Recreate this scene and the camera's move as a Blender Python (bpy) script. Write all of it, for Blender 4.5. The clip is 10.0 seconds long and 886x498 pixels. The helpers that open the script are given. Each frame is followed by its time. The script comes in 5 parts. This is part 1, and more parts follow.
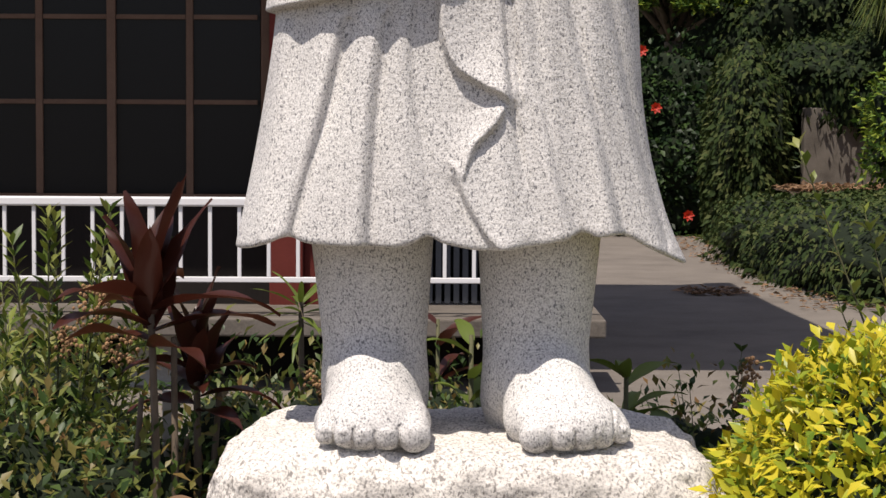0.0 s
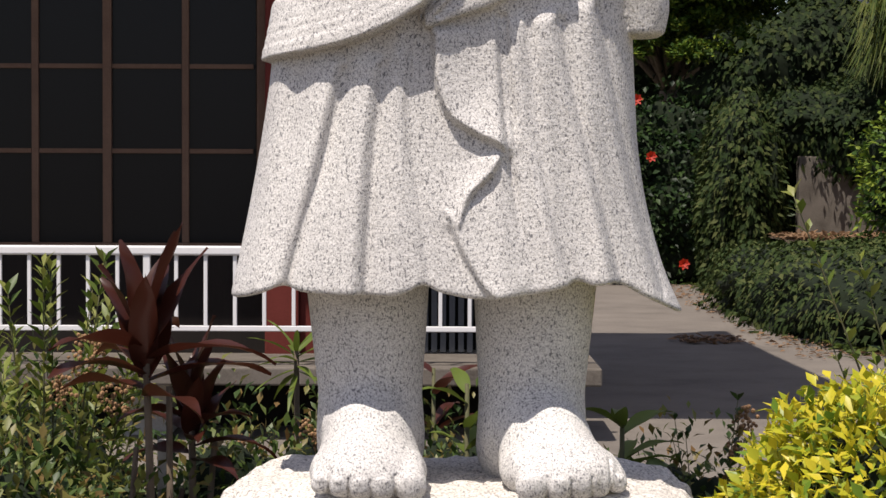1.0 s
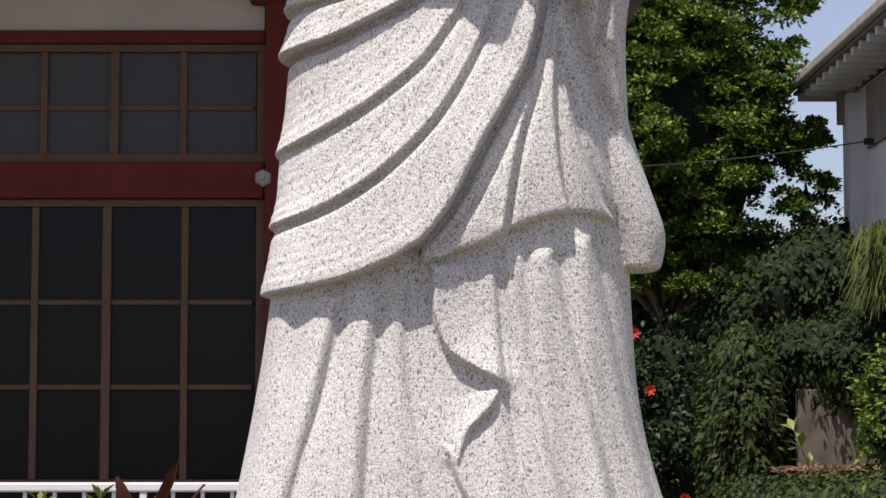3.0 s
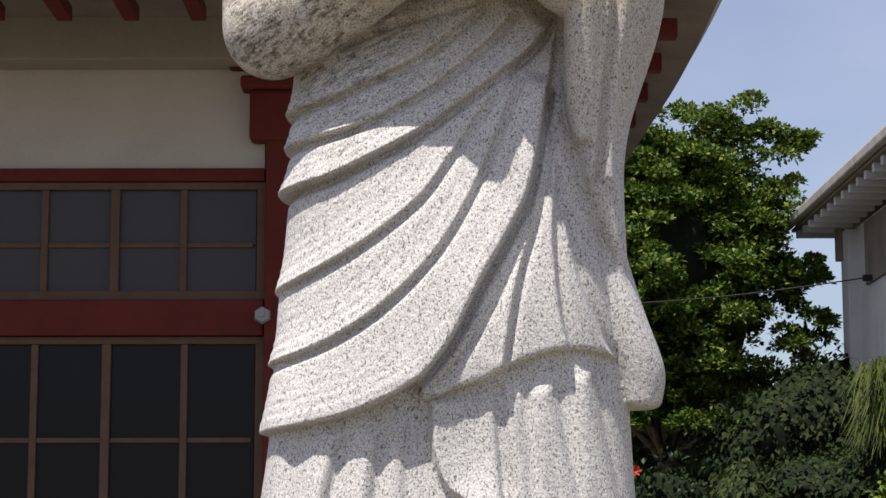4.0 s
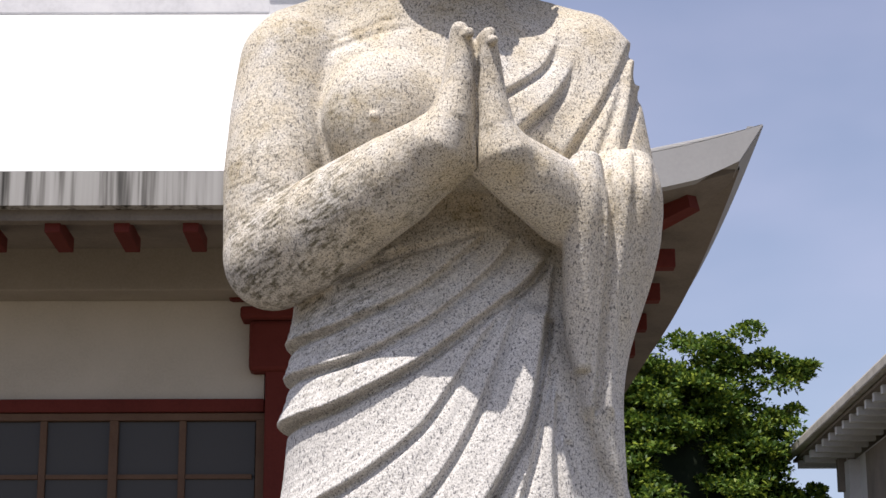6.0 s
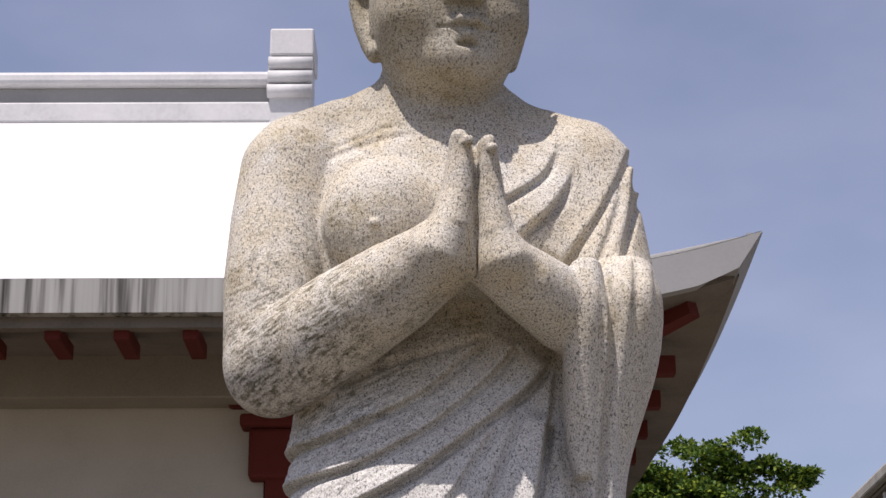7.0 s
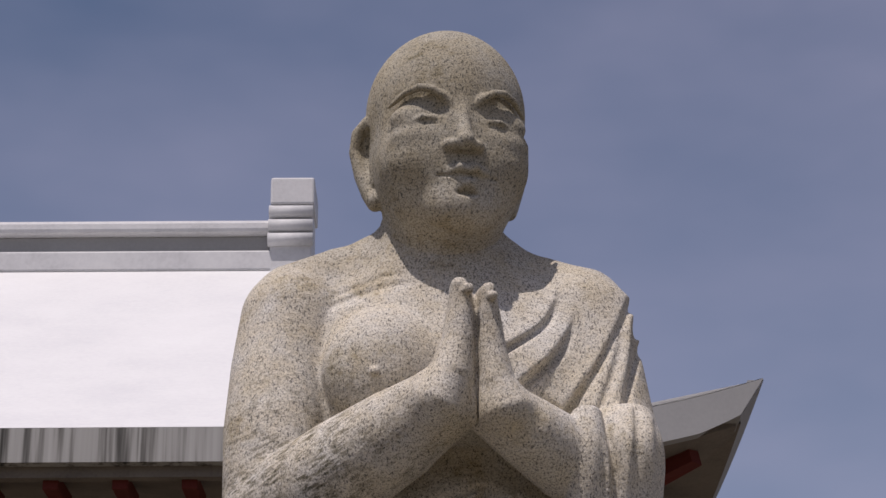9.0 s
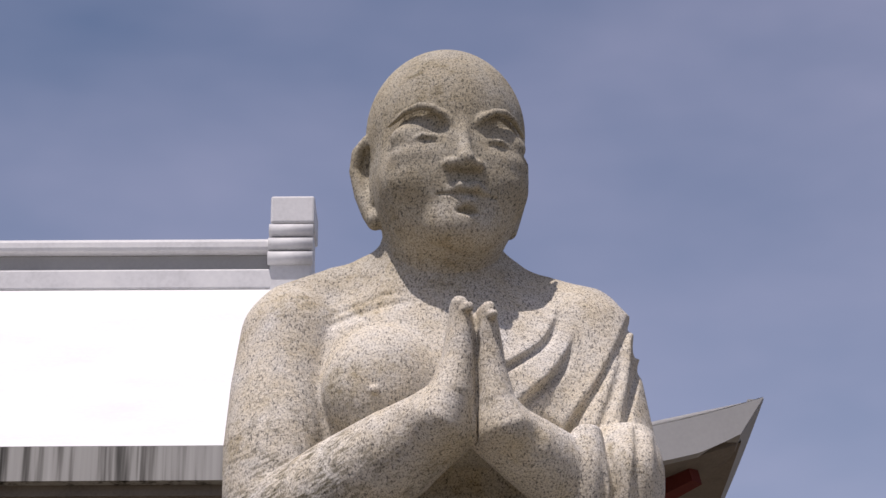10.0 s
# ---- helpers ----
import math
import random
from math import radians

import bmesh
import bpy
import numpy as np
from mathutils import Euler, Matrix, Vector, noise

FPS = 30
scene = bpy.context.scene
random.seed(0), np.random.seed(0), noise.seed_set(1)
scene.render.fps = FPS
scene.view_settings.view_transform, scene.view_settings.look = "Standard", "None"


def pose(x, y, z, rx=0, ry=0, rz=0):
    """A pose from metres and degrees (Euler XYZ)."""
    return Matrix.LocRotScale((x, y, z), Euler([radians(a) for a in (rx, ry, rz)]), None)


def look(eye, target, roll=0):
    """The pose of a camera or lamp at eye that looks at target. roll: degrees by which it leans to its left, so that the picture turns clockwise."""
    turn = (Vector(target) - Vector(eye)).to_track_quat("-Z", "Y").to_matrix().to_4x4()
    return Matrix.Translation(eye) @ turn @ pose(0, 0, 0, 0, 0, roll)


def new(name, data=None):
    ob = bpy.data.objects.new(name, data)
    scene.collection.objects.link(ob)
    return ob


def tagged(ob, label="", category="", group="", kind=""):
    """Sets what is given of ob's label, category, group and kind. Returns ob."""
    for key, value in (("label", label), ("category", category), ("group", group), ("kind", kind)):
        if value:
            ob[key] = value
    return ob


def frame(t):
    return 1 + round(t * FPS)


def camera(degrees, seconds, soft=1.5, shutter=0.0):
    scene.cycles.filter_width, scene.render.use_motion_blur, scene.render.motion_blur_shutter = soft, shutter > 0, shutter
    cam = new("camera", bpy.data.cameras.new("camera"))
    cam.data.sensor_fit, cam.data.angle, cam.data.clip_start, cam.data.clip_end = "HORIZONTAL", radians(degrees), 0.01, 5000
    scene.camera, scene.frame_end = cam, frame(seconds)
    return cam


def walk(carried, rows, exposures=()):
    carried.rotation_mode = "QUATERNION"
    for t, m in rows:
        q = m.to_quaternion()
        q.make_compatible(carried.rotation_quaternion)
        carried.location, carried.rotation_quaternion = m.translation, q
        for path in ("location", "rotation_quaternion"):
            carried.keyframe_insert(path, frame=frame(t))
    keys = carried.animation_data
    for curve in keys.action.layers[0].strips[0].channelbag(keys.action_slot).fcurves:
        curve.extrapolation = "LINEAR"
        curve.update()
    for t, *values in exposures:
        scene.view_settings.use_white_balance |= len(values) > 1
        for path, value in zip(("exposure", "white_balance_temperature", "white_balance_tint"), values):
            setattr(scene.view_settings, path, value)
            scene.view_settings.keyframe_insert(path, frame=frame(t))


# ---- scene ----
cam = camera(25.0, 10.0)
EYE = (0.0, 0.0, 1.7)
# seconds, yaw, pitch, lean to the right: a tripod tilting up
ROWS = [
    (0.0, 0.0, -3.5, -0.3),
    (0.5, -0.078, -2.978, -0.263),
    (1.0, -0.12, -2.105, -0.242),
    (1.5, -0.131, -0.812, -0.19),
    (2.0, -0.145, 0.765, -0.151),
    (2.5, -0.147, 2.588, -0.061),
    (4.0, -0.175, 8.54, 0.103),
    (4.5, -0.196, 10.156, 0.077),
    (5.0, -0.2, 11.839, 0.106),
    (5.5, -0.206, 13.496, 0.154),
    (7.0, -0.227, 18.197, 0.286),
    (7.5, -0.235, 19.534, 0.309),
    (8.0, -0.24, 20.75, 0.372),
    (8.5, -0.243, 21.669, 0.366),
    (9.0, -0.249, 22.437, 0.437),
    (9.5, -0.251, 22.812, 0.407),
    (10.0, -0.253, 22.974, 0.4),
]
EXPOSURES = [(0.0, 0.18, 6750, 15), (2.0, 0.22, 6650, 15), (4.0, 0.25, 6500, 14), (5.7, 0.32, 6500, 14), (7.0, 0.06, 6500, 17), (7.5, -0.15, 6500, 17), (8.0, -0.45, 6500, 18),
             (8.5, -0.56, 6500, 18), (9.0, -0.55, 6500, 19), (9.5, -0.38, 6500, 19), (10.0, -0.18, 6500, 19)]


def aim(yaw, pitch, lean):
    """The pose of the tripod's head."""
    return pose(*EYE, 0, 0, yaw) @ pose(0, 0, 0, 90 + pitch, 0, 0) @ pose(0, 0, 0, 0, 0, -lean)


walk(cam, [(t, aim(yaw, pitch, lean)) for t, yaw, pitch, lean in ROWS], EXPOSURES)

# ---- light ----
SUN_ELEVATION, SUN_AZIMUTH = 66.0, 32.0  # azimuth: degrees to the left of straight behind the camera
sun_way = Vector((-math.sin(radians(SUN_AZIMUTH)) * math.cos(radians(SUN_ELEVATION)),
                  -math.cos(radians(SUN_AZIMUTH)) * math.cos(radians(SUN_ELEVATION)), math.sin(radians(SUN_ELEVATION))))
world = bpy.data.worlds.new("sky")
scene.world = world
world.use_nodes = True
wn, wl = world.node_tree.nodes, world.node_tree.links
sky = wn.new("ShaderNodeTexSky")
sky.sky_type, sky.sun_disc = "NISHITA", False
sky.sun_elevation, sky.sun_rotation = radians(SUN_ELEVATION), math.atan2(sun_way.x, sun_way.y)
sky.air_density, sky.dust_density, sky.ozone_density = 1.0, 1.2, 1.5
# thin high cloud
direction = wn.new("ShaderNodeTexCoord")
spread = wn.new("ShaderNodeMapping")
spread.inputs["Scale"].default_value = (1.0, 1.0, 2.2)
cirrus = wn.new("ShaderNodeTexNoise")
cirrus.inputs["Scale"].default_value, cirrus.inputs["Detail"].default_value, cirrus.inputs["Roughness"].default_value = 2.0, 5.0, 0.5
veil = wn.new("ShaderNodeMapRange")
veil.inputs["From Min"].default_value, veil.inputs["From Max"].default_value, veil.inputs["To Max"].default_value = 0.30, 0.80, 0.55
over = wn.new("ShaderNodeMix")
over.data_type = "RGBA"
over.inputs[7].default_value = (7.6, 7.2, 9.0, 1)
wl.new(direction.outputs["Generated"], spread.inputs[0])
wl.new(spread.outputs[0], cirrus.inputs["Vector"])
wl.new(cirrus.outputs["Fac"], veil.inputs["Value"])
wl.new(veil.outputs[0], over.inputs[0])
wl.new(sky.outputs[0], over.inputs[6])
wl.new(over.outputs[2], wn["Background"].inputs[0])
wn["Background"].inputs[1].default_value = 0.10
sun = new("sun", bpy.data.lights.new("sun", "SUN"))
sun.data.energy, sun.data.angle, sun.data.color = 5.0, radians(0.5), (1.0, 0.95, 0.87)
sun.matrix_world = look((0, 0, 30), Vector((0, 0, 30)) - sun_way)

# ---- materials ----
def surface(name, colours, scale=8.0, rough=0.8, bump=0.2, bump_scale=60.0, metal=0.0, detail=6.0, per=None, spread=0.25, stretch=(1, 1, 1)):
    """A material: a ramp of colours over noise at two scales, with a bump. per: 'object' or 'island', varies the pieces by brightness."""
    m = bpy.data.materials.new(name)
    m.use_nodes = True
    n, l = m.node_tree.nodes, m.node_tree.links
    b = n["Principled BSDF"]
    b.inputs["Roughness"].default_value, b.inputs["Metallic"].default_value = rough, metal
    b.inputs["Specular IOR Level"].default_value = 0.25
    co = n.new("ShaderNodeTexCoord")
    mp = n.new("ShaderNodeMapping")
    mp.inputs["Scale"].default_value = stretch
    l.new(co.outputs["Object"], mp.inputs[0])
    big = n.new("ShaderNodeTexNoise")
    big.inputs["Scale"].default_value, big.inputs["Detail"].default_value, big.inputs["Roughness"].default_value = scale, detail, 0.65
    fine = n.new("ShaderNodeTexNoise")
    fine.inputs["Scale"].default_value, fine.inputs["Detail"].default_value = bump_scale, 4.0
    l.new(mp.outputs[0], big.inputs["Vector"])
    l.new(mp.outputs[0], fine.inputs["Vector"])
    mix = n.new("ShaderNodeMath")
    mix.operation, mix.inputs[1].default_value = "MULTIPLY_ADD", 0.35
    half = n.new("ShaderNodeMath")
    half.operation, half.inputs[1].default_value = "MULTIPLY_ADD", 0.75
    half.inputs[2].default_value = -0.05
    l.new(big.outputs["Fac"], half.inputs[0])
    l.new(fine.outputs["Fac"], mix.inputs[0])
    l.new(half.outputs[0], mix.inputs[2])
    ramp = n.new("ShaderNodeValToRGB")
    stops = ramp.color_ramp.elements
    lo, hi = 0.3, 0.72
    stops[0].position, stops[0].color = lo, (*colours[0], 1)
    stops[1].position, stops[1].color = hi, (*colours[-1], 1)
    for i, c in enumerate(colours[1:-1]):
        stops.new(lo + (hi - lo) * (i + 1) / (len(colours) - 1)).color = (*c, 1)
    l.new(mix.outputs[0], ramp.inputs[0])
    out = ramp.outputs[0]
    if per:
        src = n.new("ShaderNodeObjectInfo" if per == "object" else "ShaderNodeNewGeometry")
        val = src.outputs["Random" if per == "object" else "Random Per Island"]
        hsv = n.new("ShaderNodeHueSaturation")
        mr = n.new("ShaderNodeMapRange")
        mr.inputs["To Min"].default_value, mr.inputs["To Max"].default_value = 1 - spread, 1 + spread
        l.new(val, mr.inputs["Value"])
        l.new(mr.outputs[0], hsv.inputs["Value"])
        l.new(out, hsv.inputs["Color"])
        out = hsv.outputs[0]
    l.new(out, b.inputs["Base Color"])
    bp = n.new("ShaderNodeBump")
    bp.inputs["Strength"].default_value, bp.inputs["Distance"].default_value = bump, 0.01
    l.new(mix.outputs[0], bp.inputs["Height"])
    l.new(bp.outputs[0], b.inputs["Normal"])
    return m


def leafy(name, colours, rough=0.45, sheen=0.3, glow=0.28):
    """Leaves: each one takes its colour from a ramp by its own random number; some light shines through."""
    m = bpy.data.materials.new(name)
    m.use_nodes = True
    n, l = m.node_tree.nodes, m.node_tree.links
    b = n["Principled BSDF"]
    b.inputs["Roughness"].default_value = rough
    b.inputs["Specular IOR Level"].default_value = sheen
    geo = n.new("ShaderNodeNewGeometry")
    ramp = n.new("ShaderNodeValToRGB")
    stops = ramp.color_ramp.elements
    stops[0].color, stops[1].color = (*colours[0], 1), (*colours[-1], 1)
    for i, c in enumerate(colours[1:-1]):
        stops.new((i + 1) / (len(colours) - 1)).color = (*c, 1)
    l.new(geo.outputs["Random Per Island"], ramp.inputs[0])
    l.new(ramp.outputs[0], b.inputs["Base Color"])
    tr = n.new("ShaderNodeBsdfTranslucent")
    l.new(ramp.outputs[0], tr.inputs[0])
    mx = n.new("ShaderNodeMixShader")
    mx.inputs[0].default_value = glow
    l.new(b.outputs[0], mx.inputs[1])
    l.new(tr.outputs[0], mx.inputs[2])
    l.new(mx.outputs[0], n["Material Output"].inputs[0])
    return m


def granite(name, light, dark, lichen, chisel=0.0, speck=150.0, elbow=None):
    """Speckled granite: pale crystals, dark mica flecks, warm weathering stains on the upper parts, tooled relief."""
    m = bpy.data.materials.new(name)
    m.use_nodes = True
    n, l = m.node_tree.nodes, m.node_tree.links
    b = n["Principled BSDF"]
    b.inputs["Roughness"].default_value = 0.85
    b.inputs["Specular IOR Level"].default_value = 0.25
    co = n.new("ShaderNodeTexCoord")

    def noise_at(scale, detail=3.0, rough=0.6):
        t = n.new("ShaderNodeTexNoise")
        t.inputs["Scale"].default_value, t.inputs["Detail"].default_value, t.inputs["Roughness"].default_value = scale, detail, rough
        l.new(co.outputs["Object"], t.inputs["Vector"])
        return t.outputs["Fac"]

    def ramp(src, stops):
        r = n.new("ShaderNodeValToRGB")
        e = r.color_ramp.elements
        e[0].position, e[0].color = stops[0][0], (*stops[0][1], 1)
        e[1].position, e[1].color = stops[-1][0], (*stops[-1][1], 1)
        for p, c in stops[1:-1]:
            e.new(p).color = (*c, 1)
        l.new(src, r.inputs[0])
        return r.outputs[0]

    def blend(fac, a, c, kind="MIX"):
        x = n.new("ShaderNodeMix")
        x.data_type, x.blend_type = "RGBA", kind
        if isinstance(fac, float):
            x.inputs[0].default_value = fac
        else:
            l.new(fac, x.inputs[0])
        l.new(a, x.inputs[6])
        if isinstance(c, tuple):
            x.inputs[7].default_value = (*c, 1)
        else:
            l.new(c, x.inputs[7])
        return x.outputs[2]

    crystals = noise_at(speck * 1.2, 3.0, 0.7)
    base = ramp(crystals, [(0.38, tuple(v * 0.52 for v in light)), (0.5, light), (0.64, tuple(min(1, v * 1.18) for v in light))])
    stretched = n.new("ShaderNodeMapping")
    stretched.inputs["Rotation"].default_value, stretched.inputs["Scale"].default_value = (0.4, 0.5, 0.3), (1.35, 1.0, 0.75)
    l.new(co.outputs["Object"], stretched.inputs[0])
    mica = n.new("ShaderNodeTexNoise")
    mica.inputs["Scale"].default_value, mica.inputs["Detail"].default_value = speck * 0.85, 1.5
    l.new(stretched.outputs[0], mica.inputs["Vector"])
    flecks = mica.outputs["Fac"]
    fleck = ramp(flecks, [(0.598, (0, 0, 0)), (0.655, (1, 1, 1))])
    stone = blend(fleck, base, dark)
    broad = ramp(noise_at(2.2, 5.0), [(0.35, (0.86, 0.85, 0.84)), (0.65, (1.06, 1.05, 1.03))])
    stone = blend(1.0, stone, broad, "MULTIPLY")
    # weathering grows towards the head, in patches
    sep = n.new("ShaderNodeSeparateXYZ")
    l.new(co.outputs["Object"], sep.inputs[0])
    up = n.new("ShaderNodeMapRange")
    up.inputs["From Min"].default_value, up.inputs["From Max"].default_value = lichen[0], lichen[1]
    l.new(sep.outputs[2], up.inputs["Value"])
    patch = ramp(noise_at(7.0, 7.0, 0.7), [(0.30, (0.15, 0.15, 0.15)), (0.62, (1, 1, 1))])
    mul = n.new("ShaderNodeMath")
    mul.operation = "MULTIPLY"
    l.new(up.outputs[0], mul.inputs[0])
    l.new(patch, mul.inputs[1])
    stone = blend(mul.outputs[0], stone, blend(1.0, stone, (0.90, 0.82, 0.67), "MULTIPLY"))
    moss = ramp(noise_at(5.0, 9.0, 0.75), [(0.53, (0, 0, 0)), (0.65, (1, 1, 1))])
    streak = n.new("ShaderNodeMath")
    streak.operation = "MULTIPLY"
    l.new(up.outputs[0], streak.inputs[0])
    l.new(moss, streak.inputs[1])
    stone = blend(streak.outputs[0], stone, blend(1.0, stone, (0.86, 0.83, 0.75), "MULTIPLY"))
    grain = n.new("ShaderNodeMapping")
    grain.inputs["Scale"].default_value = (26, 26, 75)
    grain.inputs["Rotation"].default_value = (0, radians(12), 0)
    l.new(co.outputs["Object"], grain.inputs[0])
    pits = n.new("ShaderNodeTexNoise")
    pits.inputs["Scale"].default_value, pits.inputs["Detail"].default_value = 1.0, 5.0
    l.new(grain.outputs[0], pits.inputs["Vector"])
    pitted = ramp(pits.outputs["Fac"], [(0.50, (0, 0, 0)), (0.60, (1, 1, 1))])
    wet = n.new("ShaderNodeMath")
    wet.operation = "MULTIPLY"
    l.new(streak.outputs[0], wet.inputs[0])
    l.new(pitted, wet.inputs[1])
    stone = blend(wet.outputs[0], stone, blend(1.0, stone, (0.66, 0.64, 0.58), "MULTIPLY"))
    # dark moss caught in the tooling of the elbow and forearm
    if elbow:
        gap = n.new("ShaderNodeVectorMath")
        gap.operation = "DISTANCE"
        gap.inputs[1].default_value = elbow
        l.new(co.outputs["Object"], gap.inputs[0])
        near = n.new("ShaderNodeMapRange")
        near.inputs["From Min"].default_value, near.inputs["From Max"].default_value = 0.55, 0.15
        l.new(gap.outputs["Value"], near.inputs["Value"])
        tufts = ramp(noise_at(11.0, 8.0, 0.75), [(0.40, (0, 0, 0)), (0.56, (1, 1, 1))])
        tool = n.new("ShaderNodeMapping")
        tool.inputs["Scale"].default_value = (30, 30, 110)
        turn = n.new("ShaderNodeMapping")
        turn.inputs["Rotation"].default_value = (0, radians(27), 0)
        l.new(co.outputs["Object"], turn.inputs[0])
        l.new(turn.outputs[0], tool.inputs[0])
        lines = n.new("ShaderNodeTexNoise")
        lines.inputs["Scale"].default_value, lines.inputs["Detail"].default_value = 1.0, 4.0
        l.new(tool.outputs[0], lines.inputs["Vector"])
        lined = ramp(lines.outputs["Fac"], [(0.42, (0, 0, 0)), (0.58, (1, 1, 1))])
        spread = blend(1.0, blend(1.0, tufts, lined, "MULTIPLY"), near.outputs[0], "MULTIPLY")
        stone = blend(spread, stone, blend(1.0, stone, (0.30, 0.29, 0.24), "MULTIPLY"))
    # the head: darker stain, with some of its shade put into the colour
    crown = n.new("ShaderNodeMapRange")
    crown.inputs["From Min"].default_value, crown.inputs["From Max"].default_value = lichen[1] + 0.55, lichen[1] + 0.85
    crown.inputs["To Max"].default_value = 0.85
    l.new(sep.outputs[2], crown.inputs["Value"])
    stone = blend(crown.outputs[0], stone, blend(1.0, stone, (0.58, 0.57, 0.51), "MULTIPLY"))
    l.new(stone, b.inputs["Base Color"])
    rough_h = noise_at(70.0, 5.0, 0.7)
    height = rough_h
    if chisel:
        mp = n.new("ShaderNodeMapping")
        mp.inputs["Rotation"].default_value, mp.inputs["Scale"].default_value = (0, radians(30), 0), (9, 9, 130)
        l.new(co.outputs["Object"], mp.inputs[0])
        t = n.new("ShaderNodeTexNoise")
        t.inputs["Scale"].default_value, t.inputs["Detail"].default_value = 1.0, 2.0
        l.new(mp.outputs[0], t.inputs["Vector"])
        add = n.new("ShaderNodeMath")
        add.operation, add.inputs[1].default_value = "MULTIPLY_ADD", chisel
        l.new(t.outputs["Fac"], add.inputs[0])
        l.new(rough_h, add.inputs[2])
        height = add.outputs[0]
    bp = n.new("ShaderNodeBump")
    bp.inputs["Strength"].default_value, bp.inputs["Distance"].default_value = 0.55, 0.008
    l.new(height, bp.inputs["Height"])
    l.new(bp.outputs[0], b.inputs["Normal"])
    return m


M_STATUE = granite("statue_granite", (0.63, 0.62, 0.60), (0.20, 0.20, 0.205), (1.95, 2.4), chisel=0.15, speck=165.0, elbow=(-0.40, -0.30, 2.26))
M_ROCK = granite("rough_granite", (0.66, 0.63, 0.58), (0.27, 0.255, 0.235), (5.0, 6.0), speck=95.0)
M_WHITE = surface("white_roof_paint", [(0.60, 0.60, 0.61), (0.66, 0.66, 0.66), (0.70, 0.70, 0.70)], 1.2, 0.55, 0.08, 25)
M_FASCIA = surface("stained_fascia", [(0.02, 0.02, 0.018), (0.16, 0.155, 0.145), (0.33, 0.325, 0.31), (0.37, 0.365, 0.35), (0.42, 0.41, 0.40)], 1.0, 0.8, 0.1, 3, stretch=(13, 9, 0.45), detail=2.0)
M_FASCIA_CLEAN = surface("grey_fascia", [(0.28, 0.28, 0.28), (0.34, 0.34, 0.34)], 2.0, 0.8, 0.1, 40)
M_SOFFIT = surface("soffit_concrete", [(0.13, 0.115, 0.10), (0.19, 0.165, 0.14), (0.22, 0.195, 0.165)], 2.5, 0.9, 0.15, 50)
M_PLASTER = surface("cream_plaster", [(0.40, 0.365, 0.31), (0.46, 0.425, 0.365), (0.50, 0.46, 0.40)], 1.5, 0.9, 0.08, 60)
M_CORNICE = surface("dark_plaster", [(0.22, 0.195, 0.16), (0.27, 0.24, 0.20), (0.31, 0.28, 0.235)], 1.5, 0.9, 0.08, 60)
M_RED = surface("dark_red_paint", [(0.085, 0.015, 0.011), (0.110, 0.020, 0.015), (0.130, 0.025, 0.019)], 3.0, 0.85, 0.08, 50)
M_BROWN = surface("bronze_window_frame", [(0.095, 0.056, 0.038), (0.14, 0.086, 0.058)], 6.0, 0.85, 0.05, 60)
M_RAIL = surface("white_railing_paint", [(0.62, 0.62, 0.62), (0.70, 0.70, 0.70)], 4.0, 0.45, 0.05, 60)
M_CONCRETE = surface("weathered_concrete", [(0.24, 0.22, 0.19), (0.36, 0.34, 0.30), (0.42, 0.40, 0.36)], 3.0, 0.9, 0.25, 60)
M_ROAD = surface("worn_asphalt", [(0.10, 0.088, 0.075), (0.15, 0.132, 0.112), (0.185, 0.163, 0.138)], 1.3, 0.92, 0.4, 45)
M_GROUND = surface("dry_ground", [(0.10, 0.085, 0.06), (0.17, 0.145, 0.11), (0.14, 0.15, 0.08)], 0.5, 0.95, 0.3, 12)
M_SOIL = surface("garden_soil", [(0.035, 0.026, 0.018), (0.07, 0.05, 0.035), (0.10, 0.075, 0.05)], 9.0, 0.95, 0.5, 60)
M_BARK = surface("bark", [(0.05, 0.038, 0.028), (0.11, 0.085, 0.06), (0.15, 0.12, 0.09)], 12.0, 0.9, 0.6, 60, stretch=(1, 1, 0.3))
M_HOUSE = surface("grey_render", [(0.44, 0.44, 0.44), (0.54, 0.54, 0.54), (0.58, 0.58, 0.57)], 1.2, 0.85, 0.1, 40)
M_TREE = leafy("tree_leaf", [(0.026, 0.056, 0.011), (0.052, 0.102, 0.016), (0.098, 0.162, 0.022), (0.24, 0.29, 0.036)], 0.5, 0.2)
# darkened leaf colours: the tree's shade over the creeper is painted in
M_IVY = leafy("shaded_creeper_leaf", [(0.007, 0.014, 0.005), (0.013, 0.025, 0.007), (0.022, 0.037, 0.010), (0.040, 0.052, 0.015)], 0.7, 0.10, 0.12)
M_HEDGE = leafy("hedge_leaf", [(0.014, 0.026, 0.008), (0.028, 0.046, 0.012), (0.042, 0.062, 0.017), (0.075, 0.085, 0.028)], 0.7, 0.12, 0.15)
# glossy bush leaf, with shade from the tree above put into its colours
M_BUSH = leafy("shaded_bush_leaf", [(0.006, 0.016, 0.005), (0.011, 0.026, 0.007), (0.018, 0.040, 0.010), (0.034, 0.062, 0.014)], 0.5, 0.2, 0.12)
M_SHRUB = leafy("shrub_leaf", [(0.022, 0.045, 0.012), (0.035, 0.065, 0.015), (0.05, 0.085, 0.018), (0.075, 0.115, 0.024), (0.14, 0.155, 0.035), (0.17, 0.15, 0.04), (0.16, 0.09, 0.032)])
M_YELLOW = leafy("golden_leaf", [(0.10, 0.19, 0.02), (0.30, 0.33, 0.02), (0.50, 0.44, 0.025), (0.60, 0.50, 0.04)], 0.4)
